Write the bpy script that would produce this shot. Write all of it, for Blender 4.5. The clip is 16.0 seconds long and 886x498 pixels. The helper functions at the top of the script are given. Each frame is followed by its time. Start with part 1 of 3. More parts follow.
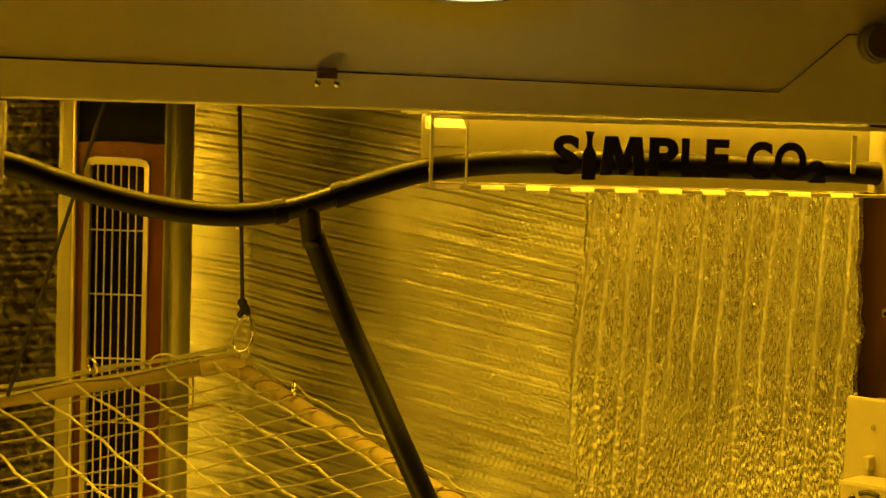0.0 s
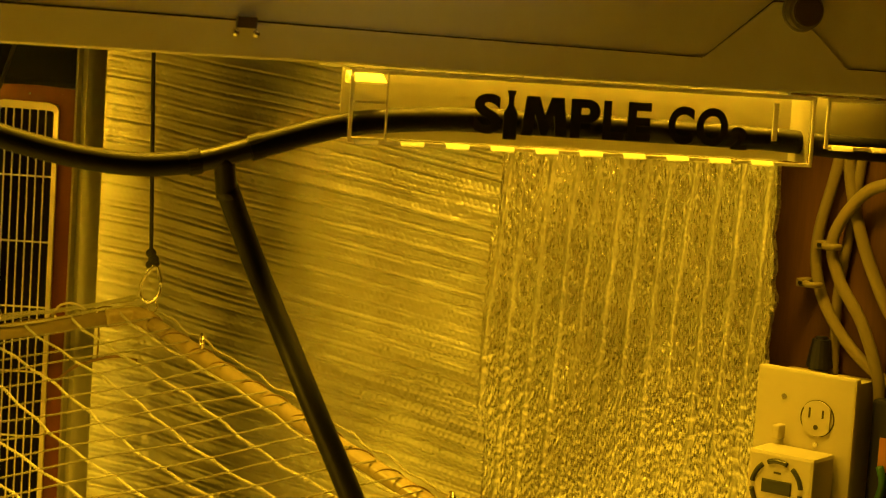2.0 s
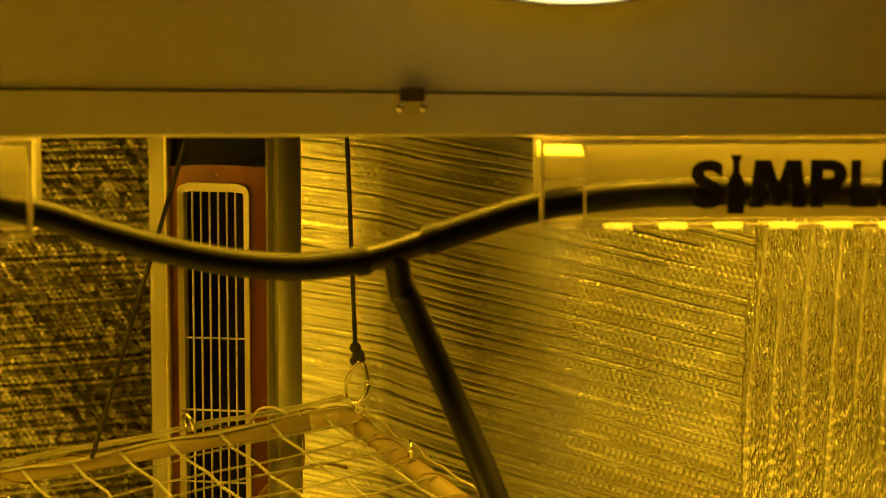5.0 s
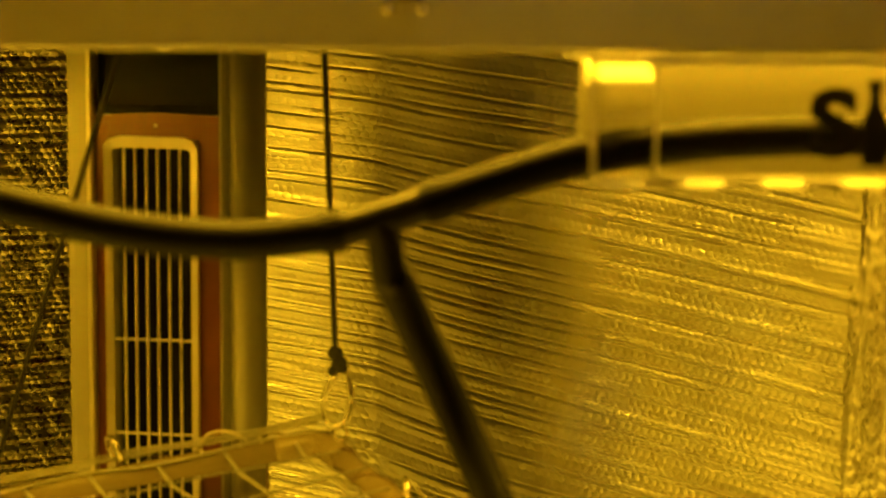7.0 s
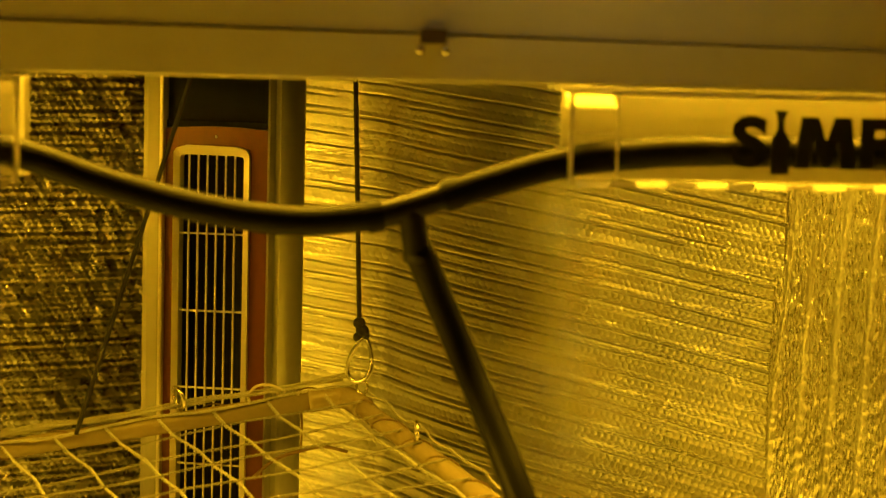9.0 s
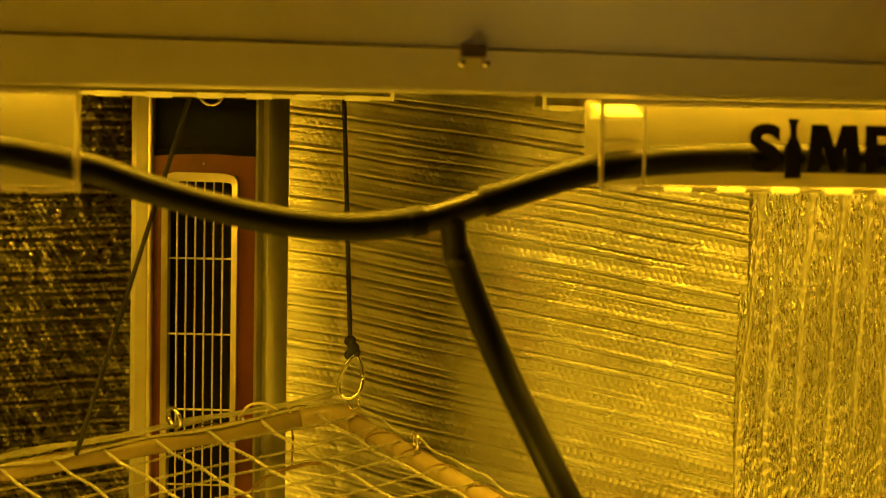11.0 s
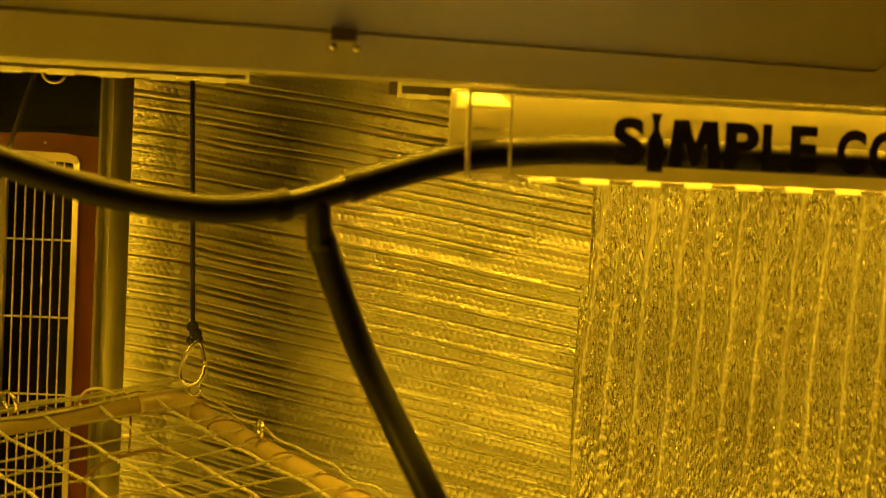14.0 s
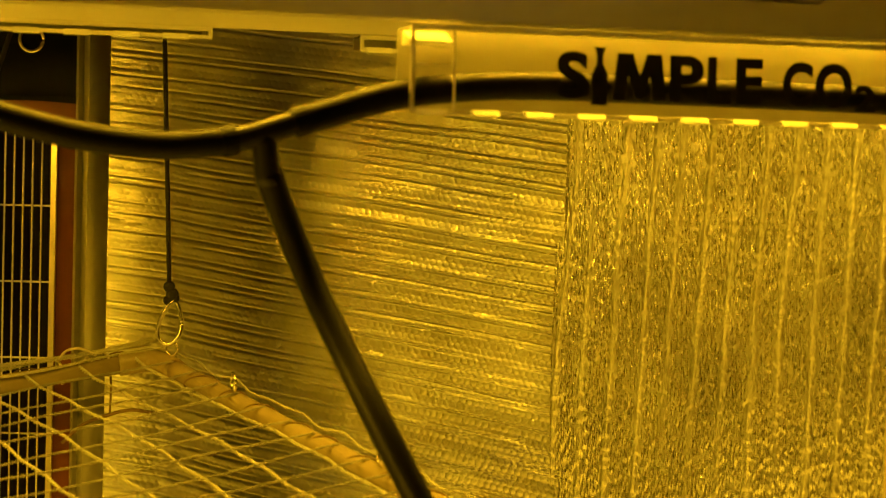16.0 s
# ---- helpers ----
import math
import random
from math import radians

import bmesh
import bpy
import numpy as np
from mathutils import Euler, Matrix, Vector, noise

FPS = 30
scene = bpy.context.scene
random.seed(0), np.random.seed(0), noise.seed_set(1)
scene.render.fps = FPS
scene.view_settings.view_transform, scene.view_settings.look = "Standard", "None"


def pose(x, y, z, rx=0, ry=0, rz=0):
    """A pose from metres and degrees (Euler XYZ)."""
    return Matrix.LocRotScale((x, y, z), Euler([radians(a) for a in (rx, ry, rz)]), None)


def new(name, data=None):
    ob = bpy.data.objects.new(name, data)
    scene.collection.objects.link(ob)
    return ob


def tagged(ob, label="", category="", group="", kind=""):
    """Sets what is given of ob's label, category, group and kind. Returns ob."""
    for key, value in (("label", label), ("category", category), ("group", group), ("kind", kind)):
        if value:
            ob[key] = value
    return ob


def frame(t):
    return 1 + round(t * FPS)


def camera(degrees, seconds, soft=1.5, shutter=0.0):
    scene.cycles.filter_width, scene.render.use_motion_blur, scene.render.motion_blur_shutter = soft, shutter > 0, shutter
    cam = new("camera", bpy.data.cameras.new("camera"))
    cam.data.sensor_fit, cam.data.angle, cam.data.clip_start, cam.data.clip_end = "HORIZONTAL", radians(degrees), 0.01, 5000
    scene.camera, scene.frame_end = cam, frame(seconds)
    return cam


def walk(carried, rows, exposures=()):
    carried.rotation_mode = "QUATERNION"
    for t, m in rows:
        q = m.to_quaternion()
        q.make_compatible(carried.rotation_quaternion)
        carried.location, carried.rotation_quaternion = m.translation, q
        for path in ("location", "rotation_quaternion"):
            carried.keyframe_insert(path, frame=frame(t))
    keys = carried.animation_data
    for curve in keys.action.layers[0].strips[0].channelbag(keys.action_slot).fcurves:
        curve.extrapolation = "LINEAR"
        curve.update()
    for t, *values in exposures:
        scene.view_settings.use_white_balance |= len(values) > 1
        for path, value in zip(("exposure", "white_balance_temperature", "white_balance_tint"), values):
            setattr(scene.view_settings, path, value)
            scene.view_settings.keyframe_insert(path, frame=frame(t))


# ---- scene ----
# ---- camera ----
cam = camera(25.236, 16.0, soft=1.0)
cam.data.dof.use_dof, cam.data.dof.focus_distance, cam.data.dof.aperture_fstop = True, 2.0, 6.6    # sharp at the foil, soft at the hood
PATH = [
    (0, 0.0749, -0.0168, 1.1220, 85.365, -1.863, 3.062),
    (0.5, -0.0195, -0.0146, 1.1520, 84.413, -3.356, 0.929),
    (1, -0.0751, 0.0018, 1.1508, 84.058, -4.097, -0.529),
    (1.5, 0.0062, 0.0003, 1.1471, 83.984, -4.177, 0.440),
    (2, 0.0596, 0.0098, 1.1248, 84.093, -3.762, 0.361),
    (2.5, 0.0083, 0.0086, 1.1600, 83.298, -4.684, -0.767),
    (3, 0.0122, 0.0094, 1.1681, 83.095, -4.119, -0.332),
    (3.5, 0.1005, 0.0320, 1.1083, 84.382, -3.101, 1.597),
    (4, 0.1993, 0.0795, 1.1589, 84.287, -1.530, 5.949),
    (4.2, 0.1923, 0.1154, 1.1928, 83.917, -1.689, 8.313),
    (6.3, 0.0996, 0.7166, 1.1203, 84.170, 0.478, 10.619),
    (6.5, 0.0916, 0.7634, 1.1185, 83.543, 0.358, 10.965),
    (7, 0.0775, 0.7618, 1.1071, 83.959, -0.327, 10.338),
    (7.5, 0.0836, 0.7333, 1.1012, 84.268, -0.718, 9.655),
    (8, 0.0902, 0.5979, 1.1020, 84.950, -0.783, 9.258),
    (8.5, 0.1018, 0.4368, 1.1187, 84.604, -1.263, 9.436),
    (9, 0.1137, 0.4092, 1.1124, 84.715, -1.446, 9.701),
    (9.2, 0.1162, 0.3916, 1.1140, 84.869, -1.340, 9.469),
    (11.3, -0.0607, 0.2987, 1.0329, 88.069, -0.788, 2.906),
    (11.5, -0.0215, 0.2905, 1.0115, 88.692, -0.730, 2.329),
    (12, -0.0701, 0.3025, 1.0104, 88.261, -1.653, 0.457),
    (12.5, -0.0692, 0.3065, 1.0203, 88.010, -1.742, 0.208),
    (13, -0.0425, 0.3021, 1.0345, 87.801, -1.868, -0.008),
    (13.5, -0.0233, 0.3041, 1.0359, 87.676, -1.795, -0.223),
    (14, -0.1124, 0.3222, 1.0533, 87.071, -2.621, -2.455),
    (14.5, -0.1354, 0.3221, 1.0125, 87.614, -2.207, -3.667),
    (15, -0.1448, 0.3198, 1.0387, 87.401, -2.189, -3.471),
    (15.5, -0.0475, 0.2983, 0.9870, 88.090, -1.552, -0.644),
    (16, -0.0186, 0.2930, 0.9715, 88.368, -1.401, -0.515),
]
walk(cam, [(r[0], pose(*r[1:])) for r in PATH], exposures=[(0.0, 0.0), (4.2, 0.0), (6.4, 0.22), (8.0, 0.22), (9.2, 0.20), (11.4, 0.15), (13.0, 0.05), (16.0, 0.0)])

# ---- light: a sodium lamp under the hood, plus added fill strips ----
world = bpy.data.worlds.new("world")
scene.world = world
world.use_nodes = True
world.node_tree.nodes["Background"].inputs[0].default_value = (0.5, 0.3, 0.05, 1)
world.node_tree.nodes["Background"].inputs[1].default_value = 0.0

HOOD = Matrix.Translation((0, 1.806, 0)) @ Matrix.Rotation(math.atan2(.2334, .9724), 4, "Z")
SODIUM = (1.0, 0.52, 0.012)
# the bulb's light thrown down, and an added side beam to brighten the foil
for _size, _watts, _pose in (((0.42, 0.08), 43.0, pose(-1.02, 0.08, 1.15, -36)), ((0.34, 0.12), 1.5, pose(-1.02, 0.12, 1.14, 0, -22))):
    lamp_data = bpy.data.lights.new("sodium_light", "AREA")
    lamp_data.shape, lamp_data.size, lamp_data.size_y = "RECTANGLE", *_size
    lamp_data.energy, lamp_data.color = _watts, SODIUM
    lamp_data.spread = radians(160)
    new("sodium_light", lamp_data).matrix_world = HOOD @ _pose
# two added fill strips along the lips, to brighten the clear sleeves
for _length, _width, _watts, _spread, _pose in ((1.0, 0.03, 4.6, 110, pose(-0.02, 0.05, 1.16)), (1.2, 0.02, 0.9, 130, pose(-0.2, 0.20, 1.15))):
    lip_fill_data = bpy.data.lights.new("lip_fill_light", "AREA")
    lip_fill_data.shape, lip_fill_data.size, lip_fill_data.size_y = "RECTANGLE", _length, _width
    lip_fill_data.energy, lip_fill_data.color = _watts, SODIUM
    lip_fill_data.spread = radians(_spread)
    new("lip_fill_light", lip_fill_data).matrix_world = HOOD @ _pose


# ---- materials ----
def mat(name):
    m = bpy.data.materials.new(name)
    m.use_nodes = True
    nt = m.node_tree
    return m, nt, nt.nodes["Principled BSDF"]


def node(nt, kind, **inputs):
    n = nt.nodes.new(kind)
    for k, v in inputs.items():
        n.inputs[k.replace("_", " ")].default_value = v
    return n


def surface(name, colour, rough=0.5, metal=0.0, spread=0.25, grain=60.0, bump=0.15, distance=0.001, stretch=(1, 1, 1), dark=None, spec=0.5):
    """Paint, plastic, wood or metal with colour variation at two scales and a fine relief."""
    m, nt, b = mat(name)
    co = node(nt, "ShaderNodeTexCoord")
    mp = node(nt, "ShaderNodeMapping")
    mp.inputs["Scale"].default_value = stretch
    nt.links.new(co.outputs["Object"], mp.inputs["Vector"])
    fine = node(nt, "ShaderNodeTexNoise", Scale=grain, Detail=6.0, Roughness=0.65)
    wide = node(nt, "ShaderNodeTexNoise", Scale=grain / 9, Detail=3.0)
    add = node(nt, "ShaderNodeMath")
    add.operation = "ADD"
    for t, s in ((fine, 0), (wide, 1)):
        nt.links.new(mp.outputs["Vector"], t.inputs["Vector"])
        nt.links.new(t.outputs["Fac"], add.inputs[s])
    ramp = nt.nodes.new("ShaderNodeValToRGB")
    ramp.color_ramp.elements[0].position, ramp.color_ramp.elements[1].position = 0.35, 0.7
    low = dark or tuple(c * (1 - spread) for c in colour)
    ramp.color_ramp.elements[0].color, ramp.color_ramp.elements[1].color = (*low, 1), (*colour, 1)
    half = node(nt, "ShaderNodeMath")
    half.operation = "MULTIPLY"
    half.inputs[1].default_value = 0.5
    nt.links.new(add.outputs[0], half.inputs[0])
    nt.links.new(half.outputs[0], ramp.inputs["Fac"])
    nt.links.new(ramp.outputs["Color"], b.inputs["Base Color"])
    bp = node(nt, "ShaderNodeBump", Strength=bump, Distance=distance)
    nt.links.new(fine.outputs["Fac"], bp.inputs["Height"])
    nt.links.new(bp.outputs["Normal"], b.inputs["Normal"])
    b.inputs["Roughness"].default_value, b.inputs["Metallic"].default_value = rough, metal
    b.inputs["Specular IOR Level"].default_value = spec
    return m


def maths(nt, op, a, b=0.0):
    """A maths node; a and b are numbers or sockets."""
    n = nt.nodes.new("ShaderNodeMath")
    n.operation = op
    for k, v in enumerate((a, b)):
        if isinstance(v, (int, float)):
            n.inputs[k].default_value = v
        else:
            nt.links.new(v, n.inputs[k])
    return n.outputs[0]


def bubble_rows(nt, co, slope, pitch_x, pitch_z):
    """Height, 0 to 1, of staggered rows of uneven round bubbles; the rows climb by slope."""
    wob = node(nt, "ShaderNodeTexNoise", Scale=22.0, Detail=2.0)
    nt.links.new(co.outputs["Object"], wob.inputs["Vector"])
    xyz = node(nt, "ShaderNodeSeparateXYZ")
    nt.links.new(co.outputs["Object"], xyz.inputs[0])
    shift = maths(nt, "MULTIPLY", maths(nt, "SUBTRACT", wob.outputs["Fac"], 0.5), 0.9)
    w = maths(nt, "SUBTRACT", xyz.outputs["Z"], maths(nt, "MULTIPLY", xyz.outputs["X"], slope))
    v = maths(nt, "ADD", maths(nt, "ADD", maths(nt, "DIVIDE", w, pitch_z), 0.5), maths(nt, "MULTIPLY", shift, 0.5))
    row = maths(nt, "FLOOR", v)
    u = maths(nt, "ADD", maths(nt, "ADD", maths(nt, "DIVIDE", xyz.outputs["X"], pitch_x), maths(nt, "MULTIPLY", row, 0.5)), shift)
    column = maths(nt, "FLOOR", u)
    fu = maths(nt, "SUBTRACT", maths(nt, "SUBTRACT", u, column), 0.5)
    fv = maths(nt, "SUBTRACT", maths(nt, "SUBTRACT", v, row), 0.5)
    r2 = maths(nt, "MULTIPLY", maths(nt, "ADD", maths(nt, "MULTIPLY", fu, fu), maths(nt, "MULTIPLY", fv, fv)), 4.0)
    dome = maths(nt, "MAXIMUM", maths(nt, "SUBTRACT", 1.0, r2), 0.0)
    cell = node(nt, "ShaderNodeCombineXYZ")
    nt.links.new(column, cell.inputs[0])
    nt.links.new(row, cell.inputs[1])
    chance = node(nt, "ShaderNodeTexWhiteNoise")
    nt.links.new(cell.outputs[0], chance.inputs["Vector"])
    full = maths(nt, "ADD", maths(nt, "MULTIPLY", chance.outputs["Value"], 0.65), 0.35)
    return maths(nt, "MULTIPLY", dome, full)


def foil(name, crumple_scale, crumple, rough, stretch, bubbles=None, cells=0.0, cell_relief=0.0, tone=1.0):
    """Aluminised film: rows of small bubbles or pinched cells, crumples and scuffs."""
    m, nt, b = mat(name)
    co = node(nt, "ShaderNodeTexCoord")
    mp = node(nt, "ShaderNodeMapping")
    mp.inputs["Scale"].default_value = stretch
    nt.links.new(co.outputs["Object"], mp.inputs["Vector"])
    folds = node(nt, "ShaderNodeTexNoise", Scale=crumple_scale, Detail=5.0, Roughness=0.6, Distortion=0.6)
    wide = node(nt, "ShaderNodeTexNoise", Scale=9.0, Detail=4.0)
    nt.links.new(mp.outputs["Vector"], folds.inputs["Vector"])
    nt.links.new(co.outputs["Object"], wide.inputs["Vector"])
    last = folds_bump = node(nt, "ShaderNodeBump", Strength=crumple, Distance=0.004)
    nt.links.new(folds.outputs["Fac"], last.inputs["Height"])
    if bubbles:
        slope, px, pz, relief = bubbles
        dome = node(nt, "ShaderNodeBump", Strength=1.0, Distance=relief)
        nt.links.new(bubble_rows(nt, co, slope, px, pz), dome.inputs["Height"])
        nt.links.new(last.outputs["Normal"], dome.inputs["Normal"])
        last = dome
    if cells > 0:
        grains = node(nt, "ShaderNodeTexVoronoi", Scale=cells, Randomness=0.9)
        grains.feature = "SMOOTH_F1"
        nt.links.new(mp.outputs["Vector"], grains.inputs["Vector"])
        pinch = node(nt, "ShaderNodeBump", Strength=1.0, Distance=cell_relief)
        pinch.invert = True
        ridge = node(nt, "ShaderNodeAttribute")
        ridge.attribute_name = "ridge"    # the film is pulled smooth on its ridges
        eased = maths(nt, "SUBTRACT", 1.0, maths(nt, "MULTIPLY", ridge.outputs["Fac"], 0.95))
        nt.links.new(eased, pinch.inputs["Strength"])
        nt.links.new(maths(nt, "MULTIPLY", eased, crumple), folds_bump.inputs["Strength"])
        nt.links.new(grains.outputs["Distance"], pinch.inputs["Height"])
        nt.links.new(last.outputs["Normal"], pinch.inputs["Normal"])
        last = pinch
    nt.links.new(last.outputs["Normal"], b.inputs["Normal"])
    ramp = nt.nodes.new("ShaderNodeValToRGB")
    ramp.color_ramp.elements[0].position, ramp.color_ramp.elements[1].position = 0.3, 0.7
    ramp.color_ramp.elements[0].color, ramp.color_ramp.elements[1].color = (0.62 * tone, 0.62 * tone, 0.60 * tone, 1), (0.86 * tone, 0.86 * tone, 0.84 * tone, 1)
    nt.links.new(wide.outputs["Fac"], ramp.inputs["Fac"])
    nt.links.new(ramp.outputs["Color"], b.inputs["Base Color"])
    rr = node(nt, "ShaderNodeMapRange")
    rr.inputs["To Min"].default_value, rr.inputs["To Max"].default_value = rough - 0.06, rough + 0.1
    nt.links.new(folds.outputs["Fac"], rr.inputs["Value"])
    dull = rr.outputs["Result"]
    if cells > 0:
        dull = maths(nt, "ADD", dull, maths(nt, "MULTIPLY", ridge.outputs["Fac"], 0.20))    # the ridges are scuffed
    nt.links.new(dull, b.inputs["Roughness"])
    b.inputs["Metallic"].default_value = 1.0
    return m


M_FOIL_ROWS = foil("bubble_foil", 150.0, 0.05, 0.32, (1, 1, 1), bubbles=(0.115, 0.0078, 0.00683, 0.00038), tone=0.94)
M_FOIL_CRUMPLED = foil("crumpled_foil", 260.0, 0.14, 0.26, (2.0, 1, 0.6), cells=220.0, cell_relief=0.0014, tone=1.0)
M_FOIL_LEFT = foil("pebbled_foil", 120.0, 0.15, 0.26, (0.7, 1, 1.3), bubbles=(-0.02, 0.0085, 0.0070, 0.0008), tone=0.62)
M_HOOD = surface("hood_white_enamel", (0.80, 0.80, 0.78), 0.42, 0, 0.07, 25, 0.04)
M_HOOD_IN = surface("hood_inner_reflector", (0.85, 0.85, 0.85), 0.25, 1.0, 0.1, 40, 0.2)
M_KNOB = surface("dark_brown_bakelite", (0.11, 0.08, 0.055), 0.45)
# dark tone for the shade in gaps and holes, and one printed mark
M_GAP = surface("dark_gap_and_mark", (0.07, 0.06, 0.05), 0.8)
M_BLACK = surface("black_vinyl_hose", (0.004, 0.004, 0.004), 0.46, 0, 0.3, 90, 0.08, spec=0.14)
M_BLACK_PLASTIC = surface("black_plastic", (0.010, 0.010, 0.010), 0.35, 0, 0.3, 80, 0.08, spec=0.25)
M_INK = surface("black_print", (0.01, 0.01, 0.01), 0.5, 0, 0.2, 60, 0.02)
M_FRAME = surface("champagne_plating", (0.66, 0.63, 0.55), 0.30, 0.6, 0.12, 90, 0.04)
M_SILVER = surface("silver_paint", (0.29, 0.28, 0.26), 0.5, 0.4, 0.12, 120, 0.05)
M_WIRE = surface("cream_painted_wire", (0.70, 0.68, 0.60), 0.35, 0, 0.08, 100, 0.02)
M_CORD = surface("black_braided_cord", (0.014, 0.012, 0.012), 0.85, 0, 0.4, 500, 0.5)
M_CHROME = surface("bright_metal", (0.80, 0.79, 0.76), 0.18, 1.0, 0.1, 150, 0.03)
M_BRASS = surface("zinc_hook_metal", (0.75, 0.70, 0.60), 0.25, 1.0, 0.15, 120, 0.05)
M_WOOD = surface("red_burl_wood_finish", (0.125, 0.028, 0.010), 0.34, 0, 0.3, 75, 0.05, stretch=(1, 1, 0.6), dark=(0.07, 0.014, 0.006))
M_DARK_IN = surface("dark_fan_interior", (0.006, 0.005, 0.005), 0.6, 0, 0.4, 60, 0.1, spec=0.15)
M_SCREEN = surface("black_control_panel", (0.006, 0.007, 0.009), 0.22, 0, 0.3, 14, 0.02, spec=0.10)
M_PIPE = surface("cream_pvc_pipe", (0.29, 0.235, 0.135), 0.24, 0, 0.28, 55, 0.08)
M_TWIST = surface("grey_nylon_twine", (0.34, 0.33, 0.27), 0.6, 0, 0.6, 400, 0.6, 0.0008)
M_ROPE = surface("white_nylon_twine", (0.52, 0.51, 0.44), 0.6, 0, 0.5, 400, 0.6, 0.0008)
M_LASH = surface("brown_lashing_cord", (0.16, 0.10, 0.05), 0.8, 0, 0.4, 300, 0.4)
M_STUD = surface("dark_stained_timber", (0.12, 0.05, 0.02), 0.65, 0, 0.45, 70, 0.3, stretch=(3, 3, 0.25))
M_DRYWALL = surface("off_white_painted_wall", (0.70, 0.69, 0.66), 0.8, 0, 0.12, 20, 0.15)
# white for an unseen floor that returns lamp light
M_FLOOR = surface("white_bounce_floor", (0.78, 0.78, 0.76), 0.5, 0, 0.12, 15, 0.2)
M_CABLE = surface("cream_cable_sheath", (0.20, 0.165, 0.10), 0.5, 0, 0.18, 60, 0.08)
M_PLATE = surface("ivory_plastic", (0.54, 0.50, 0.40), 0.4, 0, 0.06, 30, 0.02)
M_BLUE = surface("blue_plastic", (0.012, 0.012, 0.05), 0.45, 0, 0.3, 30, 0.05)
M_TAG = surface("orange_paper_tag", (0.45, 0.20, 0.08), 0.7, 0, 0.2, 40, 0.05)
M_GREEN = surface("green_wire_sheath", (0.03, 0.12, 0.03), 0.5, 0, 0.2, 60, 0.05)
M_LCD = surface("dark_lcd", (0.05, 0.055, 0.04), 0.2, 0, 0.2, 60, 0.02)
M_FROST = surface("frosted_acrylic", (0.92, 0.91, 0.88), 0.5, 0, 0.08, 80, 0.1)
M_FROST.node_tree.nodes["Principled BSDF"].inputs["Transmission Weight"].default_value = 0.35

M_CLEAR, _nt, _b = mat("clear_acrylic")
_b.inputs["Base Color"].default_value = (0.97, 0.96, 0.93, 1)
_b.inputs["Transmission Weight"].default_value = 1.0
_b.inputs["Roughness"].default_value = 0.03
_b.inputs["IOR"].default_value = 1.12
_sm = node(_nt, "ShaderNodeTexNoise", Scale=30.0, Detail=4.0)
_mr = node(_nt, "ShaderNodeMapRange")
_mr.inputs["To Min"].default_value, _mr.inputs["To Max"].default_value = 0.03, 0.14
_nt.links.new(_sm.outputs["Fac"], _mr.inputs["Value"])
_nt.links.new(_mr.outputs["Result"], _b.inputs["Roughness"])

M_HAZE = surface("milky_acrylic", (0.34, 0.33, 0.30), 0.45, 0, 0.06, 30, 0.05)
M_HAZE.node_tree.nodes["Principled BSDF"].inputs["Transmission Weight"].default_value = 0.6

M_BULB, _nt, _b = mat("sodium_arc_tube")
_b.inputs["Emission Color"].default_value = (1.0, 0.5, 0.03, 1)
_b.inputs["Emission Strength"].default_value = 3.0


# evenly emissive material for the oval disc on the collar
M_GLOW, _nt, _b = mat("glowing_oval_disc")
_b.inputs["Emission Color"].default_value = (1.0, 0.80, 0.35, 1)
_b.inputs["Emission Strength"].default_value = 1.6


# ---- builders ----
def link_mesh(name, bm, material, parent=None, label="", smooth=False):
    me = bpy.data.meshes.new(name)
    if smooth:
        for f in bm.faces:
            f.smooth = True
    bm.normal_update()
    bm.to_mesh(me)
    bm.free()
    me.materials.append(material)
    ob = new(name, me)
    if parent is not None:
        ob.parent = parent
    if label:
        ob["label"] = label
    return ob


def part(name, bm, material, parent, label="", smooth=False):
    return link_mesh(name, bm, material, parent, label, smooth)


def thing(name, m, label, category, group="", kind=""):
    ob = new(name)
    ob.empty_display_size = 0.02
    ob.matrix_world = m
    return tagged(ob, label, category, group, kind)


def add_box(bm, x0, x1, y0, y1, z0, z1, bevel=0.0, segs=2):
    r = bmesh.ops.create_cube(bm, size=1.0)
    for v in r["verts"]:
        v.co = Vector(((x0 + x1) / 2 + v.co.x * (x1 - x0), (y0 + y1) / 2 + v.co.y * (y1 - y0), (z0 + z1) / 2 + v.co.z * (z1 - z0)))
    if bevel > 0:
        edges = list({e for v in r["verts"] for e in v.link_edges})
        bmesh.ops.bevel(bm, geom=edges, offset=bevel, segments=segs, affect="EDGES", profile=0.6)


def box(*a, **k):
    bm = bmesh.new()
    add_box(bm, *a, **k)
    return bm


def add_cyl(bm, p, q, r, seg=16, r2=None, bevel=0.0):
    p, q = Vector(p), Vector(q)
    m = Matrix.Translation((p + q) / 2) @ (q - p).to_track_quat("Z", "Y").to_matrix().to_4x4()
    res = bmesh.ops.create_cone(bm, cap_ends=True, segments=seg, radius1=r, radius2=r if r2 is None else r2, depth=(q - p).length, matrix=m)
    if bevel > 0:
        caps = [f for f in {f for v in res["verts"] for f in v.link_faces} if len(f.verts) > 4]
        bmesh.ops.bevel(bm, geom=list({e for f in caps for e in f.edges}), offset=bevel, segments=2, affect="EDGES")


def cyl(*a, **k):
    bm = bmesh.new()
    add_cyl(bm, *a, **k)
    return bm


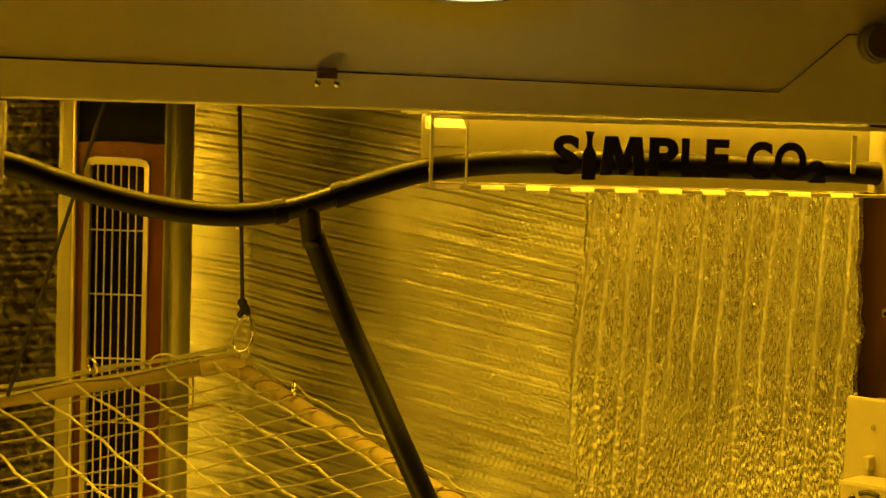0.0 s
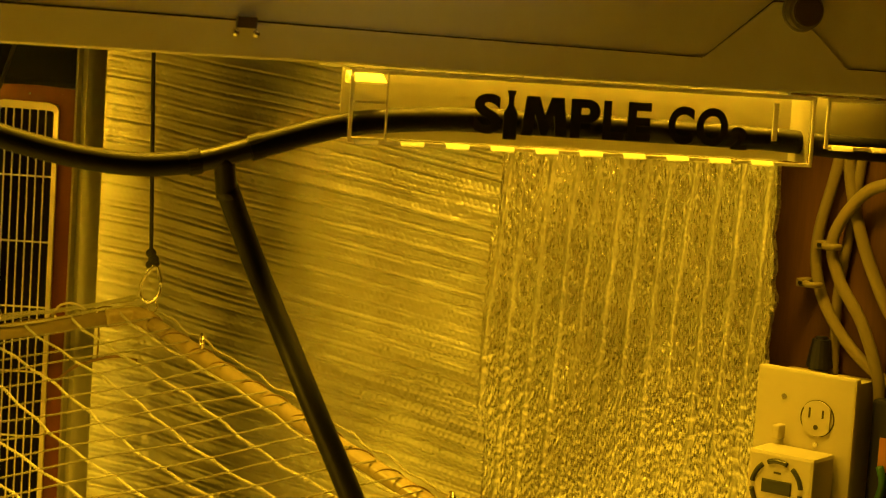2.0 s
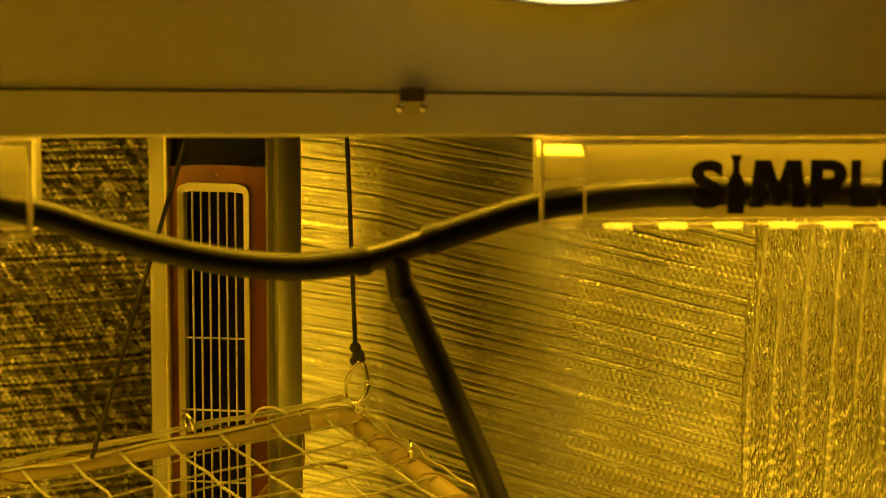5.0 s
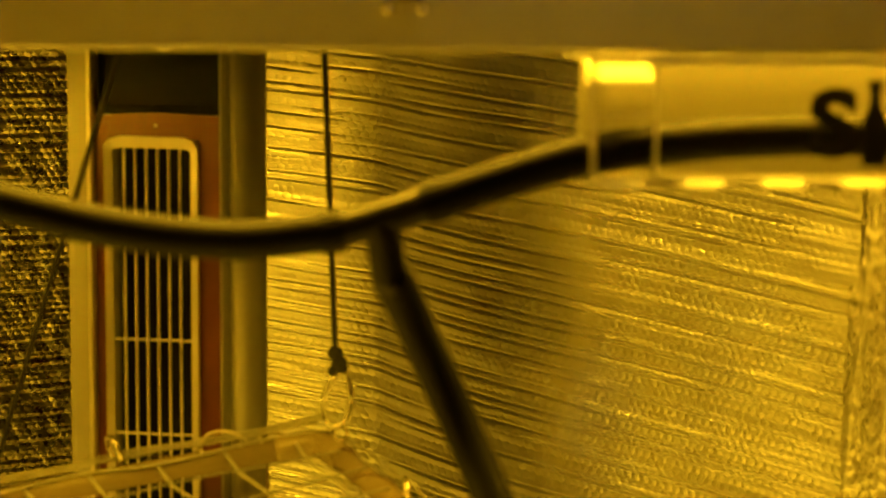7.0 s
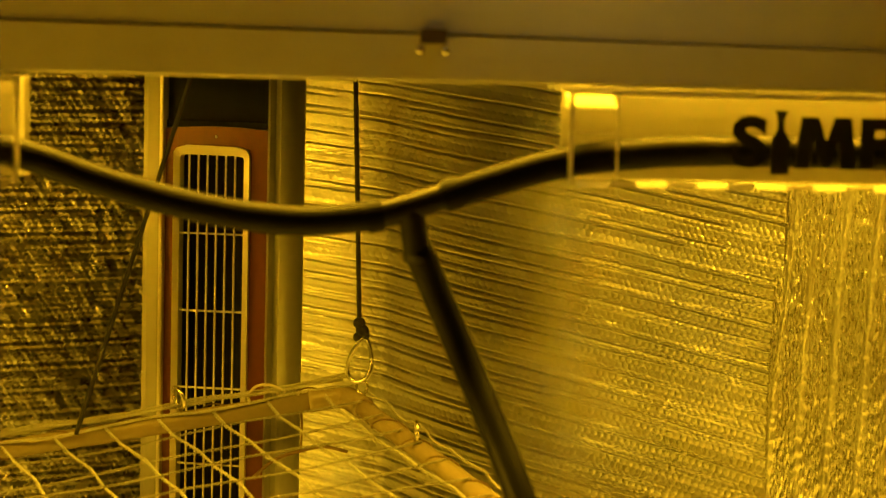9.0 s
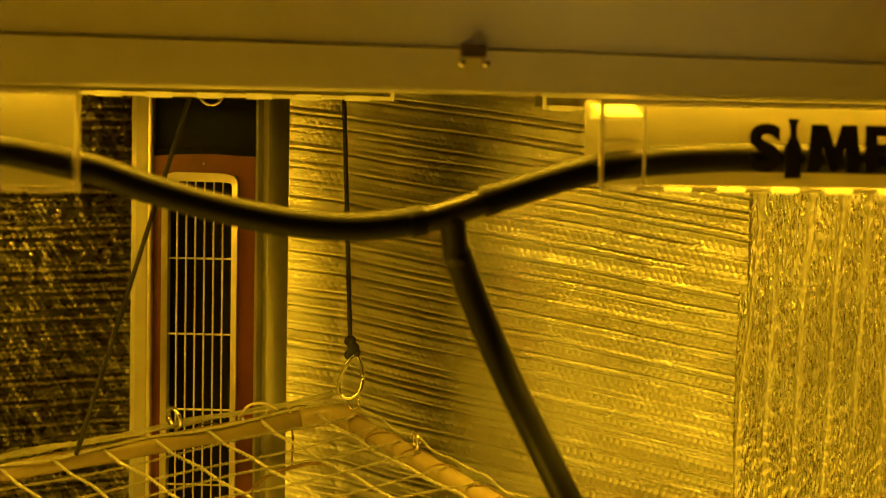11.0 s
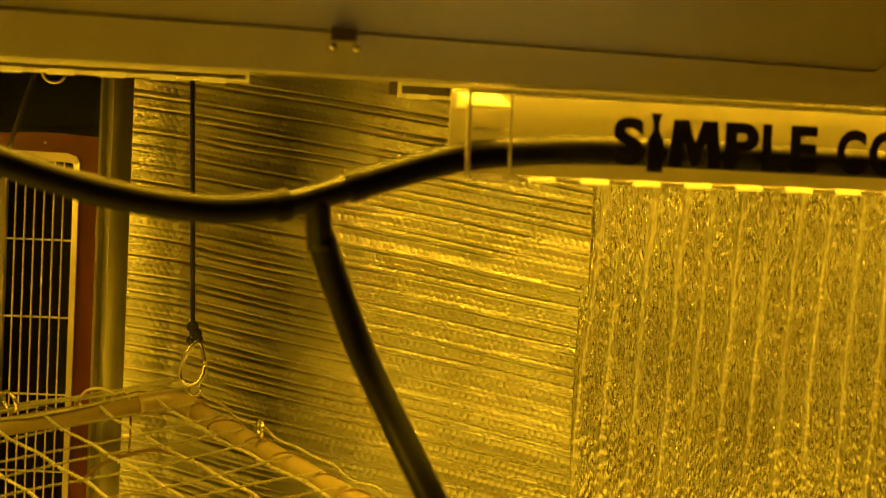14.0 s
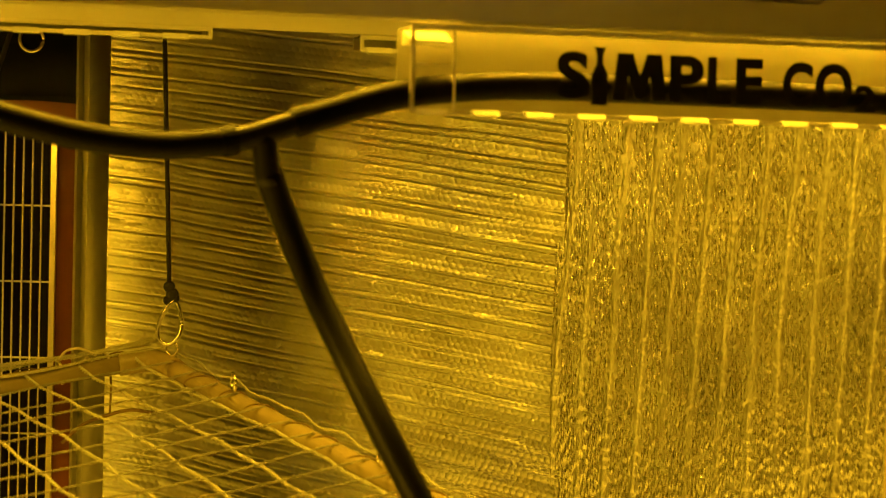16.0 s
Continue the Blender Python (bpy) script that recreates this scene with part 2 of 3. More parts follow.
def smooth_path(pts, step):
    """Catmull-Rom through the points."""
    pts = [Vector(p) for p in pts]
    P = [pts[0] * 2 - pts[1]] + pts + [pts[-1] * 2 - pts[-2]]
    out = []
    for i in range(1, len(P) - 2):
        n = max(2, int((P[i + 1] - P[i]).length / step))
        for k in range(n):
            t = k / n
            a, b, c, d = P[i - 1], P[i], P[i + 1], P[i + 2]
            out.append(0.5 * ((2 * b) + (c - a) * t + (2 * a - 5 * b + 4 * c - d) * t * t + (3 * b - a - 3 * c + d) * t ** 3))
    out.append(pts[-1])
    return out


def add_tube(bm, path, radius, seg=10, wobble=0.0, caps=True, flat=1.0):
    """A tube along a path, with parallel-carried rings. radius: a number or a function of the fraction along it."""
    rings, up = [], None
    n = len(path)
    for i, p in enumerate(path):
        t = (path[min(i + 1, n - 1)] - path[max(i - 1, 0)]).normalized()
        if up is None:
            up = Vector((0, 0, 1)) if abs(t.z) < 0.9 else Vector((1, 0, 0))
        side = t.cross(up).normalized()
        up = side.cross(t).normalized()
        r = radius(i / (n - 1)) if callable(radius) else radius
        r *= 1 + wobble * math.sin(i * 2.3)
        rings.append([bm.verts.new(p + (side * math.cos(a) * flat + up * math.sin(a)) * r) for a in [2 * math.pi * k / seg for k in range(seg)]])
    for a, b in zip(rings, rings[1:]):
        for k in range(seg):
            bm.faces.new((a[k], a[(k + 1) % seg], b[(k + 1) % seg], b[k]))
    if caps:
        bm.faces.new(rings[0][::-1])
        bm.faces.new(rings[-1])


def tube(path, radius, seg=10, wobble=0.0, flat=1.0):
    bm = bmesh.new()
    add_tube(bm, path, radius, seg, wobble, True, flat)
    return bm


def add_twine(bm, path, r, pitch, seg=6):
    """Two strands laid round one another along a path."""
    n = len(path)
    run, prev = 0.0, path[0]
    strands = ([], [])
    for i, p in enumerate(path):
        t = (path[min(i + 1, n - 1)] - path[max(i - 1, 0)]).normalized()
        run += (p - prev).length
        prev = p
        s = t.cross(Vector((0, 0, 1)))
        s = s.normalized() if s.length > 1e-4 else Vector((1, 0, 0))
        u = s.cross(t)
        a = 2 * math.pi * run / pitch
        o = (s * math.cos(a) + u * math.sin(a)) * r * 0.85
        strands[0].append(p + o)
        strands[1].append(p - o)
    for st in strands:
        add_tube(bm, st, r * 0.52, seg)


def prism(bm, poly, y0, y1):
    """A polygon in x and z, given anticlockwise seen from -y, extruded from y0 to y1."""
    a = [bm.verts.new((x, y0, z)) for x, z in poly]
    b = [bm.verts.new((x, y1, z)) for x, z in poly]
    bm.faces.new(a)
    bm.faces.new(b[::-1])
    for i in range(len(poly)):
        j = (i + 1) % len(poly)
        bm.faces.new((a[j], a[i], b[i], b[j]))
    return bm


def ring_bm(centre, r, thick, axis, seg=22, turn=2 * math.pi, start=0.0):
    axis = Vector(axis).normalized()
    s = axis.cross(Vector((0, 0, 1)))
    s = s.normalized() if s.length > 1e-3 else Vector((1, 0, 0))
    u = s.cross(axis)
    pts = [Vector(centre) + (s * math.cos(start + turn * k / seg) + u * math.sin(start + turn * k / seg)) * r for k in range(seg + 1)]
    return tube(pts, thick, 8)


# ---- the room ----
WALL_R = Matrix(((-.8, -.6, 0, .41), (.6, -.8, 0, 2.07), (0, 0, 1, 0), (0, 0, 0, 1)))    # x along the wall, away; y out of it
CORNER = Vector((.41 - .8 * 1.35, 2.07 + .6 * 1.35, 0))
WALL_L = Matrix(((-.866, .5, 0, CORNER.x), (-.5, -.866, 0, CORNER.y), (0, 0, 1, 0), (0, 0, 0, 1)))


def structure(name, bm, material, m, label, category):
    ob = link_mesh(name, bm, material)
    ob.matrix_world = m
    return tagged(ob, label, category, kind="structure")


structure("wall_north", box(-1.9, 1.5, -0.30, -0.16, 0, 2.4), M_STUD, WALL_R, "dark brown stained timber board wall behind the foil", "wall")
for _i in range(11):
    _b = link_mesh("timber_board", box(-0.146 * (_i + 1) + 0.034, -0.146 * _i + 0.031, -0.16, -0.045 - 0.002 * (_i % 2), 0, 2.4, bevel=0.003), M_STUD)
    _b.matrix_world = WALL_R
    tagged(_b, "dark stained upright timber board beside the foil", "timber board", "timber boards")
# added off-white wall; past the foil it gives the film bright reflections
structure("wall_west", box(-0.3, 3.85, -0.16, -0.03, 0, 2.4), M_DRYWALL, WALL_L, "off-white painted wall behind the pebbled foil", "wall")
# unseen enclosure, added: pale wall and floor bounce light, the rest stays dark
structure("wall_south", box(-1.9, 3.05, 3.45, 3.57, 0, 2.4), M_DRYWALL, WALL_R, "unseen off-white wall added to bounce light back", "wall")
structure("wall_east", box(-2.0, -1.9, -0.30, 3.57, 0, 2.4), M_STUD, WALL_R, "unseen dark side wall added to close the room", "wall")
structure("floor", box(-2.0, 3.1, -0.3, 3.6, -0.1, 0.0), M_FLOOR, WALL_R, "unseen white floor added to bounce the lamp light", "floor")
structure("ceiling", box(-2.0, 3.1, -0.3, 3.6, 2.4, 2.5), M_STUD, WALL_R, "unseen dark ceiling added to close the room", "ceiling")


def relief_sheet(name, m, x0, x1, z0, z1, dx, dz, height, material, label, edge=None, ridge=None):
    """A hung sheet of foil as a fine grid; height(x, z) in metres out of the wall; edge(z) shifts its first side."""
    nx, nz = int((x1 - x0) / dx) + 1, int((z1 - z0) / dz) + 1
    xs, zs = np.linspace(x0, x1, nx), np.linspace(z0, z1, nz)
    X, Z = np.meshgrid(xs, zs)
    if edge is not None:
        f = np.clip(1 - (X - x0) / 0.03, 0, 1)
        X = X + f * edge(Z)
    H = height(X, Z)
    verts = np.stack([X, H, Z], -1).reshape(-1, 3)
    idx = np.arange(nx * nz).reshape(nz, nx)
    quads = np.stack([idx[:-1, :-1], idx[1:, :-1], idx[1:, 1:], idx[:-1, 1:]], -1).reshape(-1, 4)
    # turned-back rim, so that the sheet has a thickness
    rim = np.concatenate([idx[0, :], idx[1:, -1], idx[-1, ::-1][1:], idx[::-1, 0][1:-1]])
    back = verts[rim] - np.array([0, 0.008, 0])
    base = len(verts)
    k = np.arange(len(rim))
    k2 = (k + 1) % len(rim)
    skirt = np.stack([rim[k], rim[k2], base + k2, base + k], -1)
    me = bpy.data.meshes.new(name)
    me.from_pydata(np.concatenate([verts, back]).tolist(), [], np.concatenate([quads, skirt]).tolist())
    me.polygons.foreach_set("use_smooth", np.ones(len(me.polygons), bool))
    me.materials.append(material)
    me.update()
    if ridge is not None:
        values = np.concatenate([ridge(X, Z).reshape(-1), np.zeros(len(rim))]).astype(np.float32)
        me.attributes.new("ridge", "FLOAT", "POINT").data.foreach_set("value", values)
    ob = new(name, me)
    ob.matrix_world = m
    return tagged(ob, label, "foil sheet", "foil sheets on the walls")


def lattice(x, z, seed):
    """Smooth value noise over a plane, -1 to 1."""
    rng = np.random.RandomState(seed)
    g = rng.uniform(-1, 1, (64, 64))
    xi, zi = np.floor(x).astype(int), np.floor(z).astype(int)
    fx, fz = x - xi, z - zi
    fx, fz = fx * fx * (3 - 2 * fx), fz * fz * (3 - 2 * fz)
    a, b = g[zi % 64, xi % 64], g[zi % 64, (xi + 1) % 64]
    c, d = g[(zi + 1) % 64, xi % 64], g[(zi + 1) % 64, (xi + 1) % 64]
    return (a * (1 - fx) + b * fx) * (1 - fz) + (c * (1 - fx) + d * fx) * fz


def creases(x, w, pitch, seed, depth, width):
    """Broken folds along x: each row has its own breaks, and some rows a second fold beside the first."""
    row = np.floor(w / pitch)
    t = w - (row + 0.5) * pitch + 0.0016 * lattice(x * 9, row * 7.3, seed + 3)
    on = np.clip(0.95 + 1.3 * lattice(x * 7, row * 5.7, seed), 0, 1)
    twin = np.clip(0.5 + 1.6 * lattice(x * 6, row * 3.1 + 20, seed + 1), 0, 1)
    d = np.exp(-(t / width) ** 2) * on + 0.8 * np.exp(-((t - pitch * 0.36) / (width * 0.8)) ** 2) * twin
    pillow = 0.0003 * np.cos(2 * np.pi * t / pitch)
    return pillow - depth * d


def rows_height(x, z):
    w = z - 0.115 * x + 0.002 * lattice(x * 4, z * 3, 2)
    # the film is flat up to an inside corner, and comes forward past it behind the fan
    q = np.linspace(0.3, 1.4, 1101)
    turn = np.interp(q, (0.30, 0.36, 0.45, 0.60, 0.70, 0.79, 0.838, 0.856), (0.0, 0.03, 0.10, 0.18, 0.20, 0.04, -0.04, 0.46))
    off = np.interp(x, q, np.cumsum(turn) * (q[1] - q[0]))
    return 0.008 + off + 0.002 * lattice(x * 2.5, z * 2.5, 5) + creases(x, w, 0.0205, 11, 0.0032, 0.0010)


def crumple_ridge(x, z):
    """1 on the upright ridges of the crumpled film, 0 between them; they waver and break off."""
    w = x + 0.05 * (z - 0.8) + 0.002 * lattice(x * 20, z * 12, 8) + 0.0012 * lattice(x * 9, z * 55, 10)
    cell = np.floor(w / 0.031)
    fr = 1 - (w + 0.004 * lattice(cell * 2.7, z * 3, 14)) / 0.031 % 1
    tall = np.clip(0.75 + 0.9 * lattice(cell * 3.3, z * 7, 9), 0.0, 1)
    return np.exp(-((fr - 0.5) / 0.095) ** 2) * tall


def crumple_height(x, z):
    line = crumple_ridge(x, z)
    # each ridge is a flattened row of small pleats that lean back
    step = (z / 0.0125 + 0.8 * lattice(np.floor(x / 0.031) * 1.7, z * 40, 15)) % 1
    pleat = np.where(step < 0.75, 1 - step / 0.75, (step - 0.75) / 0.25)
    fine = 0.00030 * lattice(x * 330 + z * 110, z * 125, 21) + 0.00022 * lattice(x * 400 - z * 230, z * 210, 22)
    # a few slanting sharp creases across the sheet
    slant = 0.0012 * np.exp(-(((z + 0.45 * x) % 0.17 - 0.08) / 0.0016) ** 2) * np.clip(lattice(x * 14, z * 9, 27) * 1.6 - 0.3, 0, 1)
    return 0.010 + line * (0.0003 + 0.0016 * pleat) + slant + fine * (1 - 0.8 * line) + 0.005 * lattice(x * 8, z * 5, 25)


def pebble_height(x, z):
    w = z + 0.02 * x + 0.003 * lattice(x * 6, z * 4, 31)
    return 0.012 + 0.014 * lattice(x * 5, z * 3, 33) + creases(x, w, 0.028, 34, 0.0026, 0.0018) + 0.0013 * lattice(x * 120, z * 95, 35)


relief_sheet("foil_sheet", WALL_R, 0.352, 1.03, 0.28, 1.30, 0.0018, 0.0010, rows_height, M_FOIL_ROWS,
             "silver bubble foil with broken level folds hung on the wall", None)
relief_sheet("foil_sheet", WALL_R, 0.0, 0.362, 0.30, 1.30, 0.0010, 0.0018, crumple_height, M_FOIL_CRUMPLED,
             "heavily crumpled silver foil with upright ridges beside the timber", lambda z: 0.004 * lattice(z * 60, z * 0 + 1, 40) + 0.008 * lattice(z * 7, z * 0 + 2, 41), ridge=crumple_ridge)
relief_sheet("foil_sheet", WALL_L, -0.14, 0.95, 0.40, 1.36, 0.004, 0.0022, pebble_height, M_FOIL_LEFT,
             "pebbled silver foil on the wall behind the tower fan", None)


# ---- grow light hood ----
def build_hood():
    hood = thing("grow_light_hood", HOOD, "white enamelled steel grow light hood hanging over the net", "grow light")
    L, R = -1.50, 0.66
    seam = [(0.66, 1.1255), (0.445, 1.1255), (0.405, 1.163), (0.385, 1.185), (0.366, 1.185), (0.300, 1.1275), (-0.13, 1.1335), (L, 1.1455)]
    lower = bmesh.new()
    prism(lower, [(L, 1.1025), (R, 1.1025)] + seam, -0.003, 0.0)
    bmesh.ops.bevel(lower, geom=[e for e in lower.edges if abs(e.calc_length() - 0.003) > 1e-4], offset=0.0008, segments=2, affect="EDGES")
    part("lower_flange", lower, M_HOOD, hood)
    lip = bmesh.new()
    add_tube(lip, [Vector((L, 0.002, 1.1035)), Vector((-0.2, 0.002, 1.1035)), Vector((R, 0.002, 1.1035))], 0.0028, 10)
    part("rolled_lip", lip, M_HOOD, hood, smooth=True)
    upper = bmesh.new()
    gap = 0.0015
    prism(upper, [(x, z + gap) for x, z in seam[::-1]] + [(R, 1.34), (L, 1.34)], -0.001, 0.002)
    part("upper_panel", upper, M_HOOD, hood)
    # a dark sheet gives the open seam its shade
    part("seam_shade_sheet", box(L, R, 0.0035, 0.006, 1.11, 1.33), M_GAP, hood, "dark gap along the panel seam")
    part("inner_front_wall", box(L, R, 0.007, 0.010, 1.104, 1.33), M_HOOD_IN, hood)
    part("top", box(L, R, 0.0, 0.27, 1.342, 1.346), M_HOOD, hood)
    part("back_wall", box(L, R, 0.267, 0.27, 1.111, 1.34), M_HOOD, hood)
    part("end_wall", box(L - 0.003, L, 0.0, 0.27, 1.105, 1.34), M_HOOD, hood)
    part("end_wall", box(R, R + 0.003, 0.0, 0.27, 1.105, 1.34), M_HOOD, hood)
    part("reflector", box(L + 0.01, R - 0.01, 0.012, 0.262, 1.215, 1.218), M_HOOD_IN, hood, "mirror-bright inner reflector")
    bulb = bmesh.new()
    add_tube(bulb, [Vector((-1.245 + 0.05 * k, 0.135, 1.185)) for k in range(10)], lambda f: 0.022 * math.sin(math.pi * min(max(f, 0.06), 0.94)) ** 0.45, 16)
    part("sodium_bulb", bulb, M_BULB, hood, "glowing sodium discharge bulb", smooth=True)
    knob = bmesh.new()
    add_cyl(knob, (0.393, -0.004, 1.178), (0.393, -0.020, 1.178), 0.0175, 28, bevel=0.003)
    k = part("knob", knob, M_SILVER, hood, "round grey fixing knob", smooth=False)
    part("knob_face", cyl((0.393, -0.0195, 1.178), (0.393, -0.0225, 1.178), 0.0145, 28, bevel=0.001), M_KNOB, k, "dark brown knob face")
    part("knob_rim", ring_bm((0.393, -0.006, 1.178), 0.0185, 0.0016, (0, 1, 0)), M_SILVER, k, smooth=True)
    catch = part("catch", box(-0.140, -0.122, -0.010, 0.004, 1.1275, 1.1375, bevel=0.001), M_KNOB, hood, "small dark brown catch under the seam")
    for x in (-0.1405, -0.1225):
        bm = bmesh.new()
        bmesh.ops.create_uvsphere(bm, u_segments=14, v_segments=8, radius=0.0036, matrix=Matrix.Translation((x, -0.011, 1.1230)))
        part("screw_head", bm, M_CHROME, catch, "shiny round screw head", smooth=True)
    collar, oval = bmesh.new(), bmesh.new()
    add_cyl(collar, (0, -0.001, 1.299), (0, -0.05, 1.299), 0.10, 56, bevel=0.004)
    add_cyl(oval, (0, -0.049, 1.299), (0, -0.053, 1.299), 0.0985, 56, bevel=0.001)
    for bm in (collar, oval):
        bmesh.ops.transform(bm, matrix=Matrix.Translation((-0.015, 0, 0)) @ Matrix.Diagonal((1.58, 1, 1, 1)), verts=bm.verts)
    c = part("duct_collar", collar, M_CHROME, hood, "bright oval collar")
    part("glow_disc", oval, M_GLOW, c, "glowing oval disc on the collar")
    for x in (-1.35, 0.55):
        part("hanger_wire", tube([Vector((x, 0.135, 1.344)), Vector((x, 0.135, 1.9)), Vector((x, 0.135, 2.4))], 0.0015, 8), M_CHROME, hood, "thin steel hanging wire")
    return hood


build_hood()


# ---- clear sleeves under the lips ----
def sleeve(x0, x1, y0, y1, z0, z1, label, tabs=True, flap=True, phase=0.0):
    ob = thing("acrylic_sleeve", HOOD, label, "acrylic sleeve", "clear sleeves along the hood")
    th = 0.0014
    for nm, b in (("front_wall", (x0, x1, y0, y0 + th, z0, z1)), ("back_wall", (x0, x1, y1 - th, y1, z0, z1)),
                  ("top_wall", (x0, x1, y0 + th, y1 - th, z1 - th, z1))):
        p = part(nm, box(*b, bevel=0.0005, segs=1), M_HAZE if nm == "back_wall" else M_CLEAR, ob)
        p.visible_shadow = False
    part("bottom_rim", box(x0, x1, y0 - 0.0008, y0 + 0.003, z0 - 0.003, z0 + 0.0005, bevel=0.0008), M_FROST, ob, "bright frosted lower rim")
    part("top_rim", box(x0, x1, y0 - 0.0006, y0 + 0.002, z1 - 0.004, z1, bevel=0.0008), M_FROST, ob, "frosted upper rim")
    for x in (x0, x1 - 0.0034):
        part("end_rim", box(x, x + 0.0034, y0 - 0.001, y0 + 0.002, z0, z1, bevel=0.0006), M_FROST, ob, "bright cut end")
    p = part("end_wall", box(x1 - 0.005, x1 - 0.0036, y0 + 0.003, y1 - th, z0, z1 - th), M_HAZE, ob, "milky end wall")
    p.visible_shadow = False
    if flap:
        part("end_rim", box(x0 + 0.0335, x0 + 0.0355, y0 - 0.001, y0 + 0.001, z0, z1 - 0.002, bevel=0.0006), M_FROST, ob, "bright cut end")
        fold = bmesh.new()
        sec = [(y0 + 0.002, z1 - 0.014), (y0 + 0.002, z1 - 0.012), (y0 + 0.030, z1 - 0.003), (y0 + 0.034, z1 - 0.003), (y0 + 0.034, z1 - 0.014)]
        va = [fold.verts.new((x0 + 0.001, y, z)) for y, z in sec]
        vb = [fold.verts.new((x0 + 0.034, y, z)) for y, z in sec]
        fold.faces.new(va[::-1])
        fold.faces.new(vb)
        for i in range(5):
            fold.faces.new((va[i], va[(i + 1) % 5], vb[(i + 1) % 5], vb[i]))
        bmesh.ops.recalc_face_normals(fold, faces=fold.faces)
        part("end_flap", fold, M_FROST, ob, "bright folded end flap")
        part("crossbar", box(x0 + 0.003, x0 + 0.033, y0, y0 + 0.001, z0 + 0.034, z0 + 0.0355), M_FROST, ob)
    # pale wedges shaped as the dashes of lamp light through the acrylic
    if tabs:
        x = x0 + 0.006 + phase
        while x + 0.022 < x1:
            wedge = bmesh.new()
            sec = [(y0 - 0.0055, z0 - 0.0040), (y0 - 0.0050, z0 - 0.0030), (y0 - 0.0012, z0 + 0.0010), (y0 + 0.004, z0 + 0.0010), (y0 + 0.004, z0 - 0.0040)]
            va = [wedge.verts.new((x, y, z)) for y, z in sec]
            vb = [wedge.verts.new((x + 0.022, y, z)) for y, z in sec]
            wedge.faces.new(va[::-1])
            wedge.faces.new(vb)
            for i in range(5):
                wedge.faces.new((va[i], va[(i + 1) % 5], vb[(i + 1) % 5], vb[i]))
            bmesh.ops.recalc_face_normals(wedge, faces=wedge.faces)
            part("tab", wedge, M_FROST, ob, "bright tab for lamp light showing through the acrylic")
            x += 0.0425
    return ob


label_sleeve = sleeve(-0.034, 0.417, -0.004, 0.045, 1.034, 1.0985, "clear acrylic sleeve printed with black lettering round the hose")
part("end_rim", box(0.374, 0.3790, -0.005, -0.003, 1.054, 1.090, bevel=0.0006), M_FROST, label_sleeve, "bright cut end")
sleeve(-1.10, -0.415, -0.004, 0.045, 1.028, 1.0985, "clear acrylic sleeve at the far end of the hose", flap=False, phase=0.005)
sleeve(0.431, 0.66, 0.002, 0.045, 1.052, 1.0985, "short clear acrylic sleeve over the timber wall", flap=False)
sleeve(-0.80, -0.150, 0.266, 0.30, 1.1035, 1.1115, "narrow clear acrylic strip under the back lip", flap=False, phase=0.006)
sleeve(-0.018, 0.60, 0.266, 0.30, 1.0985, 1.110, "narrow clear acrylic strip under the back lip", flap=False)


def letter(ch, x0, x1, z0, z1, parent):
    cu = bpy.data.curves.new("glyph", "FONT")
    cu.body, cu.size, cu.offset = ch, 0.04, 0.0016
    tmp = bpy.data.objects.new("glyph", cu)
    scene.collection.objects.link(tmp)
    dg = bpy.context.evaluated_depsgraph_get()
    me = bpy.data.meshes.new_from_object(tmp.evaluated_get(dg))
    bpy.data.objects.remove(tmp)
    co = np.array([v.co[:] for v in me.vertices])
    lo, hi = co.min(0), co.max(0)
    for v in me.vertices:
        fx, fz = (v.co.x - lo[0]) / (hi[0] - lo[0]), (v.co.y - lo[1]) / (hi[1] - lo[1])
        v.co = (x0 + fx * (x1 - x0), -0.0062, z0 + fz * (z1 - z0))
    me.materials.append(M_INK)
    ob = new("letter", me)
    ob.parent = parent
    return ob


for ch, x0, x1, z0, z1 in (("S", .0815, .107, 1.046, 1.083), ("P", .1735, .202, 1.0465, 1.083), ("L", .205, .226, 1.0465, 1.083),
                           ("E", .229, .252, 1.047, 1.083), ("C", .269, .2945, 1.046, 1.082), ("O", .297, .3285, 1.046, 1.082), ("2", .3315, .349, 1.044, 1.0655)):
    letter(ch, x0, x1, z0, z1, label_sleeve)
_m = bmesh.new()
prism(_m, [(.1265, 1.0465), (.1375, 1.0465), (.1395, 1.066), (.1455, 1.0475), (.1515, 1.0475), (.1575, 1.066), (.1595, 1.0465), (.171, 1.0465), (.1665, 1.083), (.1545, 1.083), (.1488, 1.066), (.1430, 1.083), (.1305, 1.083)], -0.0066, -0.0058)
part("letter", _m, M_INK, label_sleeve)
_bottle = bmesh.new()
prism(_bottle, [(.1095, 1.042), (.1225, 1.042), (.1225, 1.066), (.1185, 1.074), (.1185, 1.081), (.1205, 1.087), (.1115, 1.087), (.1135, 1.081), (.1135, 1.074), (.1095, 1.066)], -0.0066, -0.0058)
part("printed_bottle", _bottle, M_INK, label_sleeve, "printed black bottle shape")


